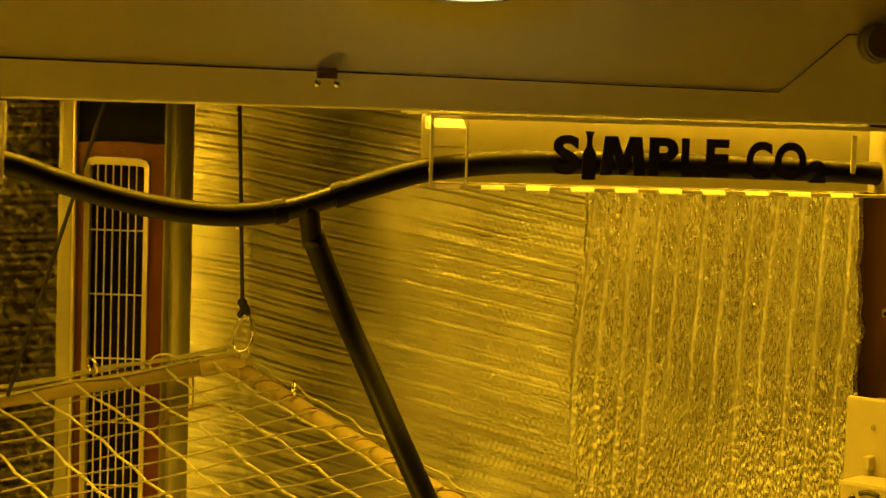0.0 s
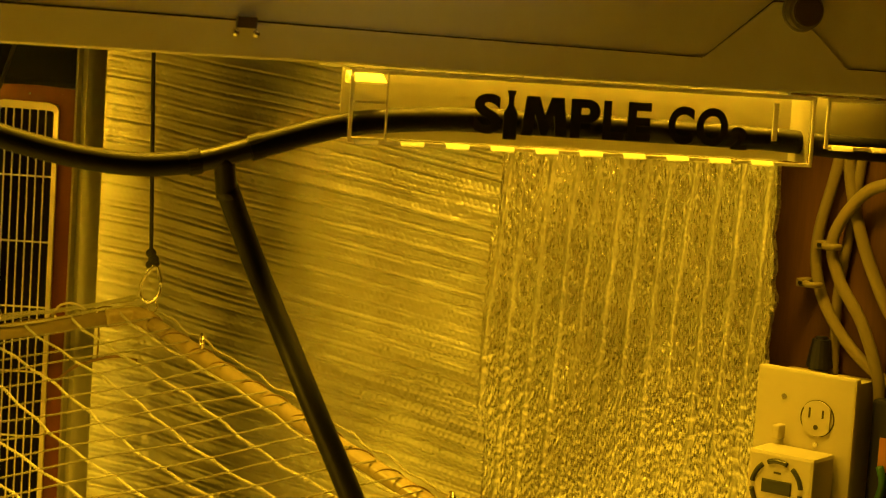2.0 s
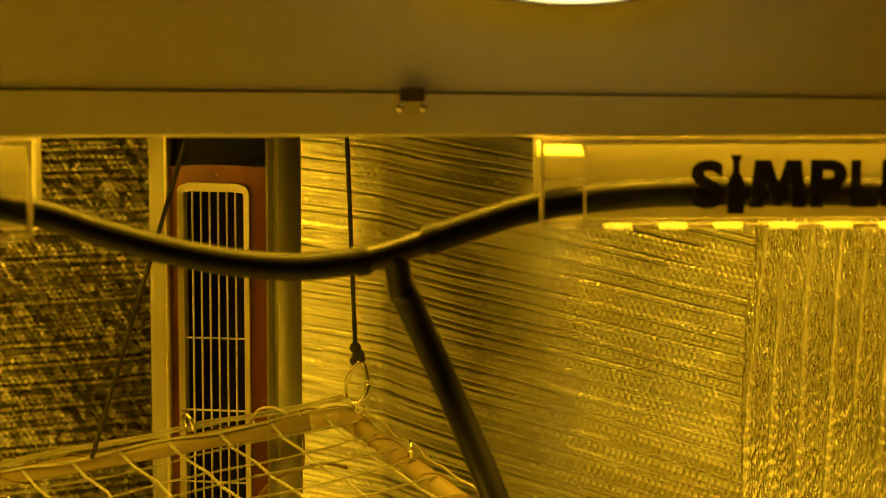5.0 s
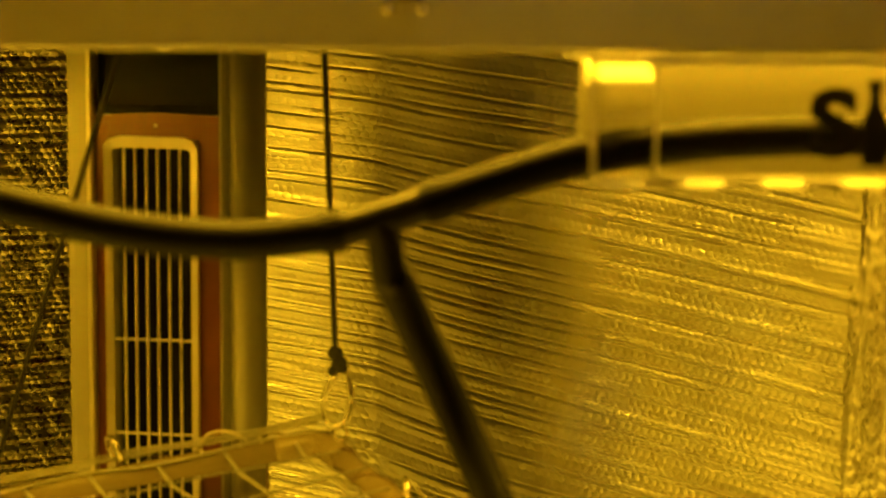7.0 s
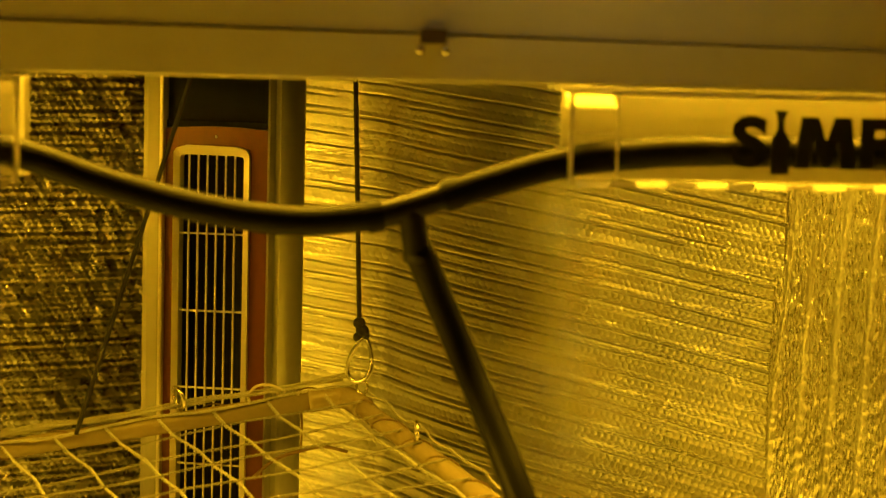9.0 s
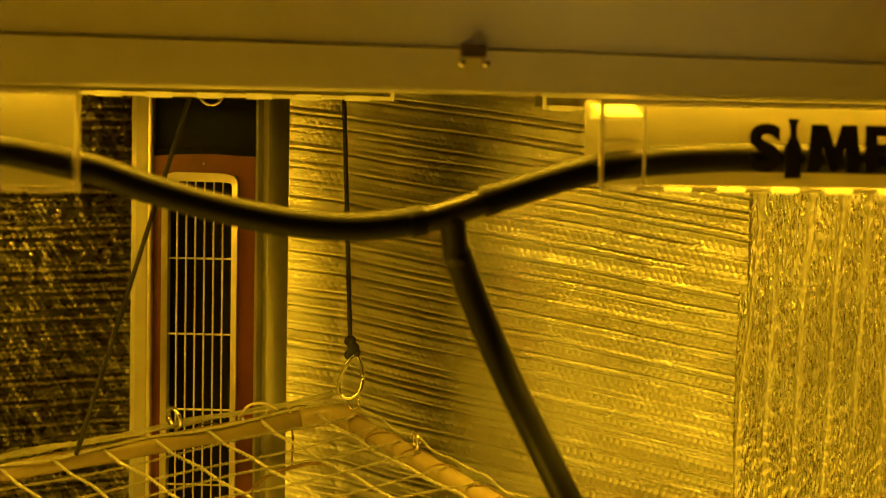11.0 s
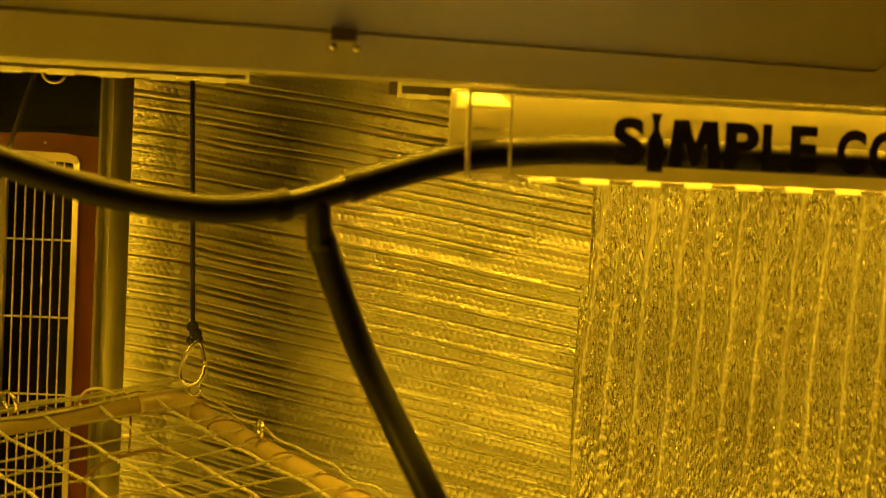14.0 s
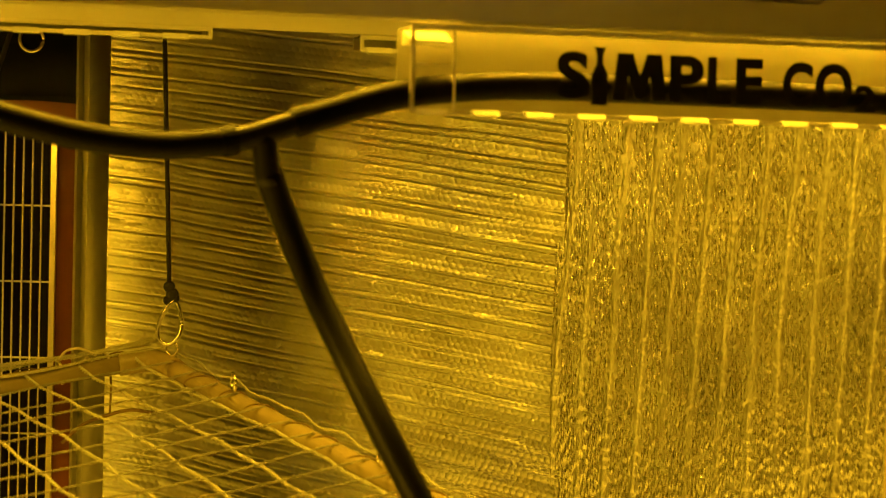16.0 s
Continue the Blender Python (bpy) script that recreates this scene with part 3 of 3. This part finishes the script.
# ---- black hose with its tee ----
def build_hose():
    hose = thing("black_hose", HOOD, "black vinyl gas hose with a tee, slung below the hood", "hose")
    left = [(-.60, .015, 1.066), (-.50, .012, 1.058), (-.415, .01, 1.0435), (-.369, .01, 1.029), (-.32, .009, 1.0155), (-.269, .008, 1.0055), (-.218, .007, 1.0015), (-.175, .006, 1.0055), (-.163, .005, 1.0075)]
    right = [(-.118, .005, 1.0215), (-.09, .006, 1.0305), (-.043, .008, 1.0445), (.001, .014, 1.0515), (.073, .02, 1.0565), (.20, .022, 1.0565), (.372, .02, 1.055), (.46, .02, 1.051), (.66, .02, 1.045)]
    down = [(-.1385, .012, .985), (-.125, .025, .955), (-.100, .032, .900), (-.078, .010, .85), (-.058, -.030, .80), (-.037, -.07, .75), (-.016, -.11, .70), (.03, -.19, .60), (.07, -.24, .50)]
    for nm, pts, r in (("left_run", left, .0108), ("right_run", right, .0112), ("drop_run", down, .0108)):
        part(nm, tube(smooth_path(pts, 0.008), r, 20), M_BLACK, hose, smooth=True)
    tee = bmesh.new()
    add_tube(tee, smooth_path([(-.168, .005, 1.006), (-.145, .005, 1.0125), (-.112, .005, 1.0235)], 0.006), 0.0098, 18)
    add_tube(tee, smooth_path([(-.1435, .005, 1.013), (-.1375, .014, .975)], 0.006), 0.0098, 18)
    t = part("tee", tee, M_BLACK_PLASTIC, hose, "black plastic tee connector", smooth=True)
    for a, b in (((-.176, .005, 1.0048), (-.163, .005, 1.0076)), ((-.122, .005, 1.0203), (-.108, .005, 1.0250))):
        part("barb_collar", cyl(a, b, 0.0120, 20, bevel=0.0015), M_BLACK, t, smooth=False)
    return hose


build_hose()


# ---- tower fan ----
def build_fan():
    m = Matrix.Translation((-0.4015, 2.20, -0.0065))
    fan = thing("tower_fan", m, "silver tower fan with red wood-look panel and wire grille", "fan")
    T = 1.165
    part("base", cyl((0.012, 0.06, 0.0065), (0.012, 0.06, 0.042), 0.16, 40, bevel=0.01), M_SILVER, fan, "round silver base on the floor")
    body = bmesh.new()
    add_box(body, -0.060, 0.044, 0.060, 0.15, 0.03, T - 0.004, bevel=0.012)
    part("body", body, M_BLACK_PLASTIC, fan)
    # side columns: flat rail on one side, a fuller rounded column on the other
    part("side_rail", box(-0.0765, -0.0545, 0.000, 0.10, 0.03, T, bevel=0.006), M_SILVER, fan)
    part("rail_edge", box(-0.0585, -0.0545, -0.004, 0.01, 0.03, T, bevel=0.0015), M_FRAME, fan)
    col = bmesh.new()
    prof = [(0.0455, 0.0), (0.0485, -0.004), (0.052, 0.004), (0.058, 0.0), (0.066, 0.003), (0.0725, 0.012), (0.0740, 0.022), (0.0725, 0.036), (0.0455, 0.042)]
    v0 = [col.verts.new((x, y, 0.03)) for x, y in prof]
    v1 = [col.verts.new((x, y, T)) for x, y in prof]
    col.faces.new(v0[::-1])
    col.faces.new(v1)
    for i in range(len(prof)):
        j = (i + 1) % len(prof)
        f = col.faces.new((v0[i], v0[j], v1[j], v1[i]))
        f.smooth = 3 <= i <= 6
    part("side_column", col, M_SILVER, fan)
    # wood-look front: two stiles and an arched head above the grille
    part("wood_stile", box(-0.0545, -0.0505 + 0.0, 0.004, 0.02, 0.05, 1.048), M_WOOD, fan)
    part("wood_stile", box(-0.0505, -0.0425, 0.003, 0.02, 0.05, 1.049), M_WOOD, fan)
    part("wood_stile", box(0.0275, 0.0455, 0.003, 0.02, 0.05, 1.049), M_WOOD, fan)
    head = bmesh.new()
    arch = [(-0.0545 + 0.1 * k / 10, 1.0545 + 0.0025 * math.sin(math.pi * k / 10)) for k in range(11)]
    prism(head, [(-0.0545, 1.036), (0.0455, 1.036)] + arch[::-1], 0.0035, 0.02)
    part("wood_head", head, M_WOOD, fan)
    part("control_panel", box(-0.0545, 0.0455, 0.012, 0.02, 1.057, T - 0.002), M_SCREEN, fan, "glossy black control panel")
    part("panel_lip", box(-0.0545, 0.0455, 0.006, 0.014, 1.0555, 1.0625, bevel=0.001), M_SCREEN, fan)
    part("round_button", ring_bm((0.000, 0.010, 1.116), 0.0115, 0.0022, (0, 1, 0)), M_CHROME, fan, "round silver button rim", smooth=True)
    part("pilot_light", cyl((-0.005, 0.004, 1.0475), (-0.005, 0.002, 1.0475), 0.0013, 12), M_CHROME, fan)
    # grille frame, wires and dark interior
    gx0, gx1, gz0, gz1 = -0.0452, 0.0285, 0.10, 1.0385
    fr = bmesh.new()
    w = 0.0058
    outer = [(gx0, gz0), (gx1, gz0), (gx1, gz1 - 0.008), (gx1 - 0.003, gz1 - 0.003), (gx1 - 0.012, gz1), (gx0 + 0.012, gz1 + 0.0008), (gx0 + 0.003, gz1 - 0.002), (gx0, gz1 - 0.006)]
    inner = [(gx0 + w, gz0 + w), (gx1 - w, gz0 + w), (gx1 - w, gz1 - 0.0125), (gx1 - w - 0.001, gz1 - 0.0095), (gx1 - 0.014, gz1 - 0.0085), (gx0 + 0.014, gz1 - 0.008), (gx0 + w + 0.001, gz1 - 0.009), (gx0 + w, gz1 - 0.0115)]
    n = len(outer)
    vo = [fr.verts.new((x, -0.002, z)) for x, z in outer]
    vi = [fr.verts.new((x, 0.000, z)) for x, z in inner]
    bo = [fr.verts.new((x, 0.014, z)) for x, z in outer]
    bi = [fr.verts.new((x, 0.014, z)) for x, z in inner]
    for i in range(n):
        j = (i + 1) % n
        fr.faces.new((vo[i], vo[j], vi[j], vi[i]))
        fr.faces.new((vo[j], vo[i], bo[i], bo[j]))
        fr.faces.new((vi[i], vi[j], bi[j], bi[i]))
    part("grille_frame", fr, M_FRAME, fan)
    part("interior", box(gx0 + 0.004, gx1 - 0.004, 0.054, 0.059, gz0, gz1 - 0.004), M_DARK_IN, fan, "dark fan interior")
    for k in range(6):
        x = gx0 + w + (gx1 - gx0 - 2 * w) * (k + 1) / 7
        part("grille_wire", box(x - 0.00055, x + 0.00055, 0.000, 0.004, gz0 + 0.004, gz1 - 0.007, bevel=0.0004, segs=1), M_WIRE, fan)
    for k in range(12):
        z = 0.9560 - 0.0735 * k
        part("cross_wire", box(gx0 + 0.004, gx1 - 0.005, 0.004, 0.0062, z - 0.0009, z + 0.0009, bevel=0.0004, segs=1), M_WIRE, fan)
    return fan


build_fan()

# ---- trellis net on its pipe frame ----
NET0 = Vector((-.262, 2.185, .806))
UA = Vector((-.29, -.09, -.053)).normalized()
UB = Vector((.6874, -.6936, -.2153)).normalized()
UN = UB.cross(UA).normalized()
if UN.z < 0:
    UN = -UN


def on_net(a, b, h=0.0):
    return NET0 + UA * a + UB * b + UN * h


def build_frame():
    fr = thing("net_frame", Matrix.Identity(4), "cream plastic pipe frame of the trellis net", "pipe frame")
    r = 0.0090
    part("back_pipe", tube([on_net(0.015, -0.006), on_net(0.35, -0.014), on_net(0.75, -0.014)], r, 20), M_PIPE, fr, smooth=True)
    part("side_pipe", tube(smooth_path([on_net(0.009, 0.0), on_net(0.014, 0.2), on_net(0.017, 0.4), on_net(0.020, 0.66)], 0.05), r, 20), M_PIPE, fr, smooth=True)
    part("near_pipe", tube([on_net(0.020, 0.66), on_net(0.36, 0.66), on_net(0.75, 0.66)], r, 20), M_PIPE, fr, smooth=True)
    part("far_side_pipe", tube([on_net(0.75, -0.014), on_net(0.75, 0.3), on_net(0.75, 0.66)], r, 20), M_PIPE, fr, smooth=True)
    for a, b in ((0.009, -0.006), (0.75, -0.014), (0.020, 0.66), (0.75, 0.66)):
        el = bmesh.new()
        sa, sb = (1 if a < 0.1 else -1), (1 if b < 0.1 else -1)
        add_tube(el, smooth_path([on_net(a + sa * 0.034, b), on_net(a + sa * 0.008, b + sb * 0.001), on_net(a + sa * 0.001, b + sb * 0.008), on_net(a, b + sb * 0.034)], 0.004), 0.0108, 18)
        part("elbow", el, M_PIPE, fr, smooth=True)
    for a, b in ((0.157, -0.014), (0.47, -0.014)):
        h = part("eye_hook", ring_bm(on_net(a, b, 0.0225), 0.0098, 0.0021, UA + UB * 0.45), M_BRASS, fr, "shiny screw eye", smooth=True)
        part("shank", cyl(on_net(a, b, 0.013), on_net(a, b, 0.005), 0.0016, 8), M_BRASS, h)
    for b in (0.125, 0.330, 0.53):
        a = 0.010 + 0.016 * b
        h = part("eye_hook", ring_bm(on_net(a, b, 0.019), 0.0082, 0.0016, (1, 0.3, 0)), M_BRASS, fr, "shiny screw eye", smooth=True)
        part("shank", cyl(on_net(a, b, 0.012), on_net(a, b, 0.004), 0.0016, 8), M_BRASS, h)
    for a in (0.050, 0.066, 0.095):
        part("cable_tie", ring_bm(on_net(a, -0.013), 0.0105, 0.0014, UA + UB * 0.15), M_PLATE, fr, "pale plastic cable tie", smooth=True)
    tail = smooth_path([on_net(0.095, -0.013, 0.012), on_net(0.088, -0.012, 0.021), on_net(0.075, -0.010, 0.022), on_net(0.062, -0.008, 0.013)], 0.003)
    part("cable_tie", tube(tail, 0.0013, 8), M_PLATE, fr, "pale plastic cable tie", smooth=True)
    return fr


build_frame()


def twine_path(p, q, sag, step, seed, wander=0.002):
    rng = random.Random(seed)
    n = max(4, int((q - p).length / step))
    s = UN * -1
    ph = rng.uniform(0, 6)
    side = (q - p).normalized().cross(UN)
    return [p.lerp(q, k / n) + s * sag * math.sin(math.pi * k / n) + side * wander * math.sin(k * step * 95 + ph) for k in range(n + 1)]


def build_net():
    net = thing("trellis_net", Matrix.Identity(4), "white twisted nylon trellis net lashed to the pipe frame", "net")
    # twisted strands along the back pipe
    for i in range(18):
        b = 0.033 + 0.0356 * i + 0.0025 * math.sin(i * 1.7)
        bm = bmesh.new()
        add_twine(bm, smooth_path(twine_path(on_net(0.010 + 0.016 * b, b - 0.004, 0.010), on_net(0.75, b + 0.004, 0.008), 0.006 + 0.003 * math.sin(i * 2.1), 0.05, i, 0.003), 0.0018), 0.00105, 0.0092, 5)
        part("twisted_strand", bm, M_TWIST, net, smooth=True)
    # knotted strands along the side pipe, stepping from knot to knot
    for i in range(14):
        a = 0.031 + 0.0495 * i
        pts = []
        for k in range(19):
            b = 0.0356 * k - 0.006
            pts.append(on_net(a + (0.0016 if k % 2 else -0.0016) + 0.004 * math.sin(k * 0.7 + i * 0.6) + 0.01 * b, b, 0.007 - 0.006 * math.sin(math.pi * k / 18)))
        fine = []
        for p, q in zip(pts, pts[1:]):
            fine += [p.lerp(q, f / 14) for f in range(14)]
        bm = bmesh.new()
        add_twine(bm, fine, 0.0015, 0.009, 5)
        for p in pts[1:-1]:
            bmesh.ops.create_icosphere(bm, subdivisions=1, radius=0.0019, matrix=Matrix.Translation(p) @ Matrix.Diagonal((1.3, 1.0, 0.8, 1)))
        part("knotted_strand", bm, M_ROPE, net, smooth=True)
    # edge rope lying along the back pipe, and the lashing wound round both pipes
    for off, h, sd in ((-0.020, 0.0135, 3), (-0.011, 0.0150, 4), (-0.003, 0.0105, 5), (-0.026, 0.0085, 6)):
        bm = bmesh.new()
        add_twine(bm, smooth_path(twine_path(on_net(0.0, off, h), on_net(0.75, off - 0.002, h), 0.0, 0.045, sd, 0.0035), 0.0018), 0.0014, 0.006, 5)
        part("edge_rope", bm, M_ROPE, net, smooth=True)
    for name, p0, ax, ln, turns, o1 in (("lashing", (0.010, 0.02), "b", 0.63, 14, UA), ("lashing", (0.02, -0.013), "a", 0.70, 9, UB)):
        bm = bmesh.new()
        pts = []
        n = turns * 26
        for k in range(n + 1):
            f = k / n
            ang = 2 * math.pi * turns * f + 0.6 * math.sin(f * 37)
            c = on_net(p0[0] + 0.016 * ln * f, p0[1] + ln * f) if ax == "b" else on_net(p0[0] + ln * f, p0[1])
            pts.append(c + (o1 * math.cos(ang) + UN * math.sin(ang)) * 0.0097)
        add_tube(bm, pts, 0.0008, 6)
        part(name, bm, M_LASH, net, "thin brown lashing cord", smooth=True)
    # loose ends of the lashing under the back pipe
    p0 = on_net(0.047, -0.014, -0.006)
    drop = smooth_path([p0, p0 + Vector((0.001, 0, -0.02)), p0 + Vector((0, 0.002, -0.044))], 0.004)
    bow = smooth_path([p0 + Vector(v) for v in ((-0.045, 0.0, -0.072), (-0.025, 0.0, -0.054), (0.0, 0.002, -0.044), (0.022, 0.002, -0.039), (0.045, 0.0, -0.042))], 0.004)
    for path, r in ((drop, 0.0011), (bow, 0.0017)):
        part("lashing", tube(path, r, 7), M_LASH, net, "thin brown lashing cord", smooth=True)
    # a second slack cord beside the side pipe
    bm = bmesh.new()
    pts = []
    for k in range(36):
        b = 0.0175 * k + 0.01
        pts.append(on_net(-0.003 + 0.016 * b + 0.0025 * math.sin(k * 2.1), b, 0.0095 + 0.002 * math.sin(k * 1.4)))
    add_twine(bm, smooth_path(pts, 0.002), 0.0012, 0.006, 5)
    part("edge_rope", bm, M_ROPE, net, smooth=True)
    return net


build_net()


def build_hanger(top, knot, label, clip=True):
    hg = thing("hanging_cord", Matrix.Identity(4), label, "cord", "cords that carry the net")
    top, knot = Vector(top), Vector(knot)
    bm = bmesh.new()
    n = 60
    path = [top.lerp(knot, k / n) for k in range(n + 1)]
    add_tube(bm, path, 0.0022, 8, 0.08)
    part("cord", bm, M_CORD, hg, smooth=True)
    if clip:
        kn = bmesh.new()
        for dx, dz, r in ((0, 0, 0.0058), (0.003, -0.007, 0.0062), (-0.001, -0.013, 0.0048), (0.006, -0.011, 0.004)):
            bmesh.ops.create_icosphere(kn, subdivisions=2, radius=r, matrix=Matrix.Translation(knot + Vector((dx, 0, dz))))
        part("knot", kn, M_CORD, hg, "black knot", smooth=True)
        c = knot + Vector((0.002, 0, -0.034))
        loop = [c + Vector((0.0105 * math.cos(t) * (1 - 0.38 * math.sin(t)) + 0.003 * math.sin(t), 0.002 * math.sin(2 * t), 0.0205 * math.sin(t))) for t in [2 * math.pi * k / 40 for k in range(41)]]
        cb = part("carabiner", tube(loop, 0.0021, 10), M_CHROME, hg, "small grey spring hook", smooth=True)
        part("swivel_ring", ring_bm(c + Vector((0.002, 0, -0.025)), 0.006, 0.0014, (0.3, 1, 0)), M_BRASS, cb, smooth=True)
    return hg


build_hanger((-0.289, 2.185, 1.60), (-0.2590, 2.170, 0.876), "black cord knotted to a spring hook at the net corner")
build_hanger((-0.380, 2.130, 1.19), (-0.5035, 2.098, 0.772), "thin dark cord sloping down to the pipe frame", clip=False)

# ---- the timber strip with cables, outlet and timer ----
def wall_pts(pts, out):
    return [WALL_R @ Vector((s, out, z)) for s, z in pts]


CABLES = (([(-.060, 1.12), (-.045, 1.024), (-.030, .952), (-.034, .905), (-.054, .866), (-.089, .83), (-.135, .803), (-.22, .77)], -.030, .0062),
          ([(-.19, 1.03), (-.11, 1.014), (-.076, .996), (-.050, .951), (-.061, .909), (-.091, .866), (-.114, .811), (-.118, .77)], -.024, .0066),
          ([(-.050, 1.10), (-.057, 1.026), (-.074, .963), (-.099, .908), (-.127, .866), (-.20, .79)], -.034, .0066),
          ([(-.075, 1.10), (-.066, 1.00), (-.060, .94), (-.055, .896), (-.056, .836), (-.058, .78)], -.037, .0056))
for pts, out, r in CABLES:
    cab = link_mesh("cable", tube(smooth_path(wall_pts(pts, out), 0.006), r, 12, flat=0.8), M_CABLE, smooth=True)
    tagged(cab, "cream sheathed electric cable stapled to dark timber", "cable", "cables on the timber wall")
for s, z in ((-.033, .901), (-.051, .943)):
    cl = thing("cable_clip", WALL_R @ Matrix.Translation((s, -0.045, z)), "small pale plastic clip over a cable", "cable clip", "cable clips")
    saddle = bmesh.new()
    add_tube(saddle, [Vector((0.0085 * math.cos(t), 0.022 + 0.0095 * math.sin(t), 0)) for t in [math.pi * k / 12 for k in range(13)]], 0.0034, 8)
    part("saddle", saddle, M_CABLE, cl, smooth=True)
    part("foot", box(0.006, 0.020, 0.0, 0.024, -0.0045, 0.0045, bevel=0.0015), M_CABLE, cl)
    part("nail", cyl((0.014, 0.022, 0), (0.014, 0.027, 0), 0.0022, 10), M_BLACK_PLASTIC, cl)


def build_outlet():
    ou = thing("outlet_plate", WALL_R @ Matrix.Translation((-0.0545, -0.02, 0.0)), "ivory wall plate with a double electrical socket", "socket")
    part("back_box", box(-0.050, 0.050, -0.025, 0.028, 0.675, 0.808), M_PLATE, ou)
    part("plate", box(-0.0565, 0.0565, 0.028, 0.038, 0.665, 0.8155, bevel=0.003), M_PLATE, ou)
    for k, zc in enumerate((0.769, 0.715)):
        face = bmesh.new()
        poly = []
        for j in range(28):
            a = 2 * math.pi * j / 28
            poly.append((-0.0155 + max(-0.0150, min(0.0150, 0.0185 * math.cos(a))), zc + 0.0185 * math.sin(a)))
        a0 = [face.verts.new((x, 0.0405, z)) for x, z in poly]
        b0 = [face.verts.new((x, 0.0375, z)) for x, z in poly]
        face.faces.new(a0)
        for j in range(28):
            face.faces.new((a0[j], a0[(j + 1) % 28], b0[(j + 1) % 28], b0[j]))
        so = part("socket_face", face, M_PLATE, ou)
        # dark pieces in place of the shaded groove, slots and hole
        part("socket_groove", ring_bm((-0.0155, 0.0382, zc), 0.0186, 0.0007, (0, 1, 0), 28), M_GAP, so, smooth=True)
        part("slot", box(-0.0085, -0.0065, 0.0400, 0.0409, zc + 0.000, zc + 0.0105), M_GAP, so)
        part("slot", box(-0.0235, -0.0215, 0.0400, 0.0409, zc + 0.001, zc + 0.0095), M_GAP, so)
        part("ground_hole", cyl((-0.0155, 0.0402, zc - 0.009), (-0.0155, 0.0409, zc - 0.009), 0.0026, 14), M_GAP, so)
    part("plate_screw", cyl((-0.0155, 0.0378, 0.742), (-0.0155, 0.0395, 0.742), 0.003, 14), M_CHROME, ou)
    part("toggle", box(0.020, 0.028, 0.036, 0.052, 0.742, 0.757, bevel=0.002), M_PLATE, ou, "ivory switch toggle")
    part("plate_screw", cyl((0.0235, 0.0378, 0.786), (0.0235, 0.0392, 0.786), 0.003, 14), M_CHROME, ou)
    return ou


build_outlet()


def build_timer():
    tm = thing("plug_in_timer", WALL_R @ Matrix.Translation((-0.0545, 0.0205, 0.0)), "ivory plug-in timer with small dark display", "timer")
    part("body", box(-0.040, 0.034, 0.0, 0.046, 0.652, 0.7365, bevel=0.004), M_PLATE, tm)
    cx, cz = 0.000, 0.700
    for k in range(6):
        a0 = 2 * math.pi * k / 6 + 0.12
        bm = ring_bm((cx, 0.0465, cz), 0.0275, 0.0026, (0, 1, 0), 10, 2 * math.pi / 6 - 0.24, a0)
        part("button_arc", bm, M_LCD, tm, "dark arc-shaped button", smooth=True)
    part("display", box(cx - 0.0165, cx + 0.0165, 0.0455, 0.0475, cz - 0.006, cz + 0.008, bevel=0.0008), M_LCD, tm, "small dark display")
    part("mark_bar", box(cx - 0.004, cx + 0.004, 0.0458, 0.0466, cz + 0.0145, cz + 0.0165), M_GAP, tm)
    return tm


build_timer()
_w = link_mesh("wire_nut", cyl((0, 0, 0), (0, 0, 0.035), 0.015, 18, r2=0.009, bevel=0.003), M_BLUE)
_w.matrix_world = WALL_R @ Matrix.Translation((-0.045, -0.028, 0.812))
tagged(_w, "blue plastic wire connector tucked above the socket plate", "wire connector")
jb = thing("junction_box", WALL_R @ Matrix.Translation((-0.17, -0.045, 0.0)), "dark blue plastic junction box beside the socket plate", "junction box")
part("shell", box(-0.06, 0.052, 0.0, 0.040, 0.62, 0.795, bevel=0.004), M_BLUE, jb)
part("tag", box(0.010, 0.040, 0.040, 0.0412, 0.722, 0.757, bevel=0.0005), M_TAG, jb, "orange paper tag")
part("green_wire", tube(smooth_path([(0.036, 0.044, 0.728), (0.030, 0.047, 0.712), (0.034, 0.045, 0.69), (0.028, 0.044, 0.66)], 0.004), 0.004, 10), M_GREEN, jb, smooth=True)
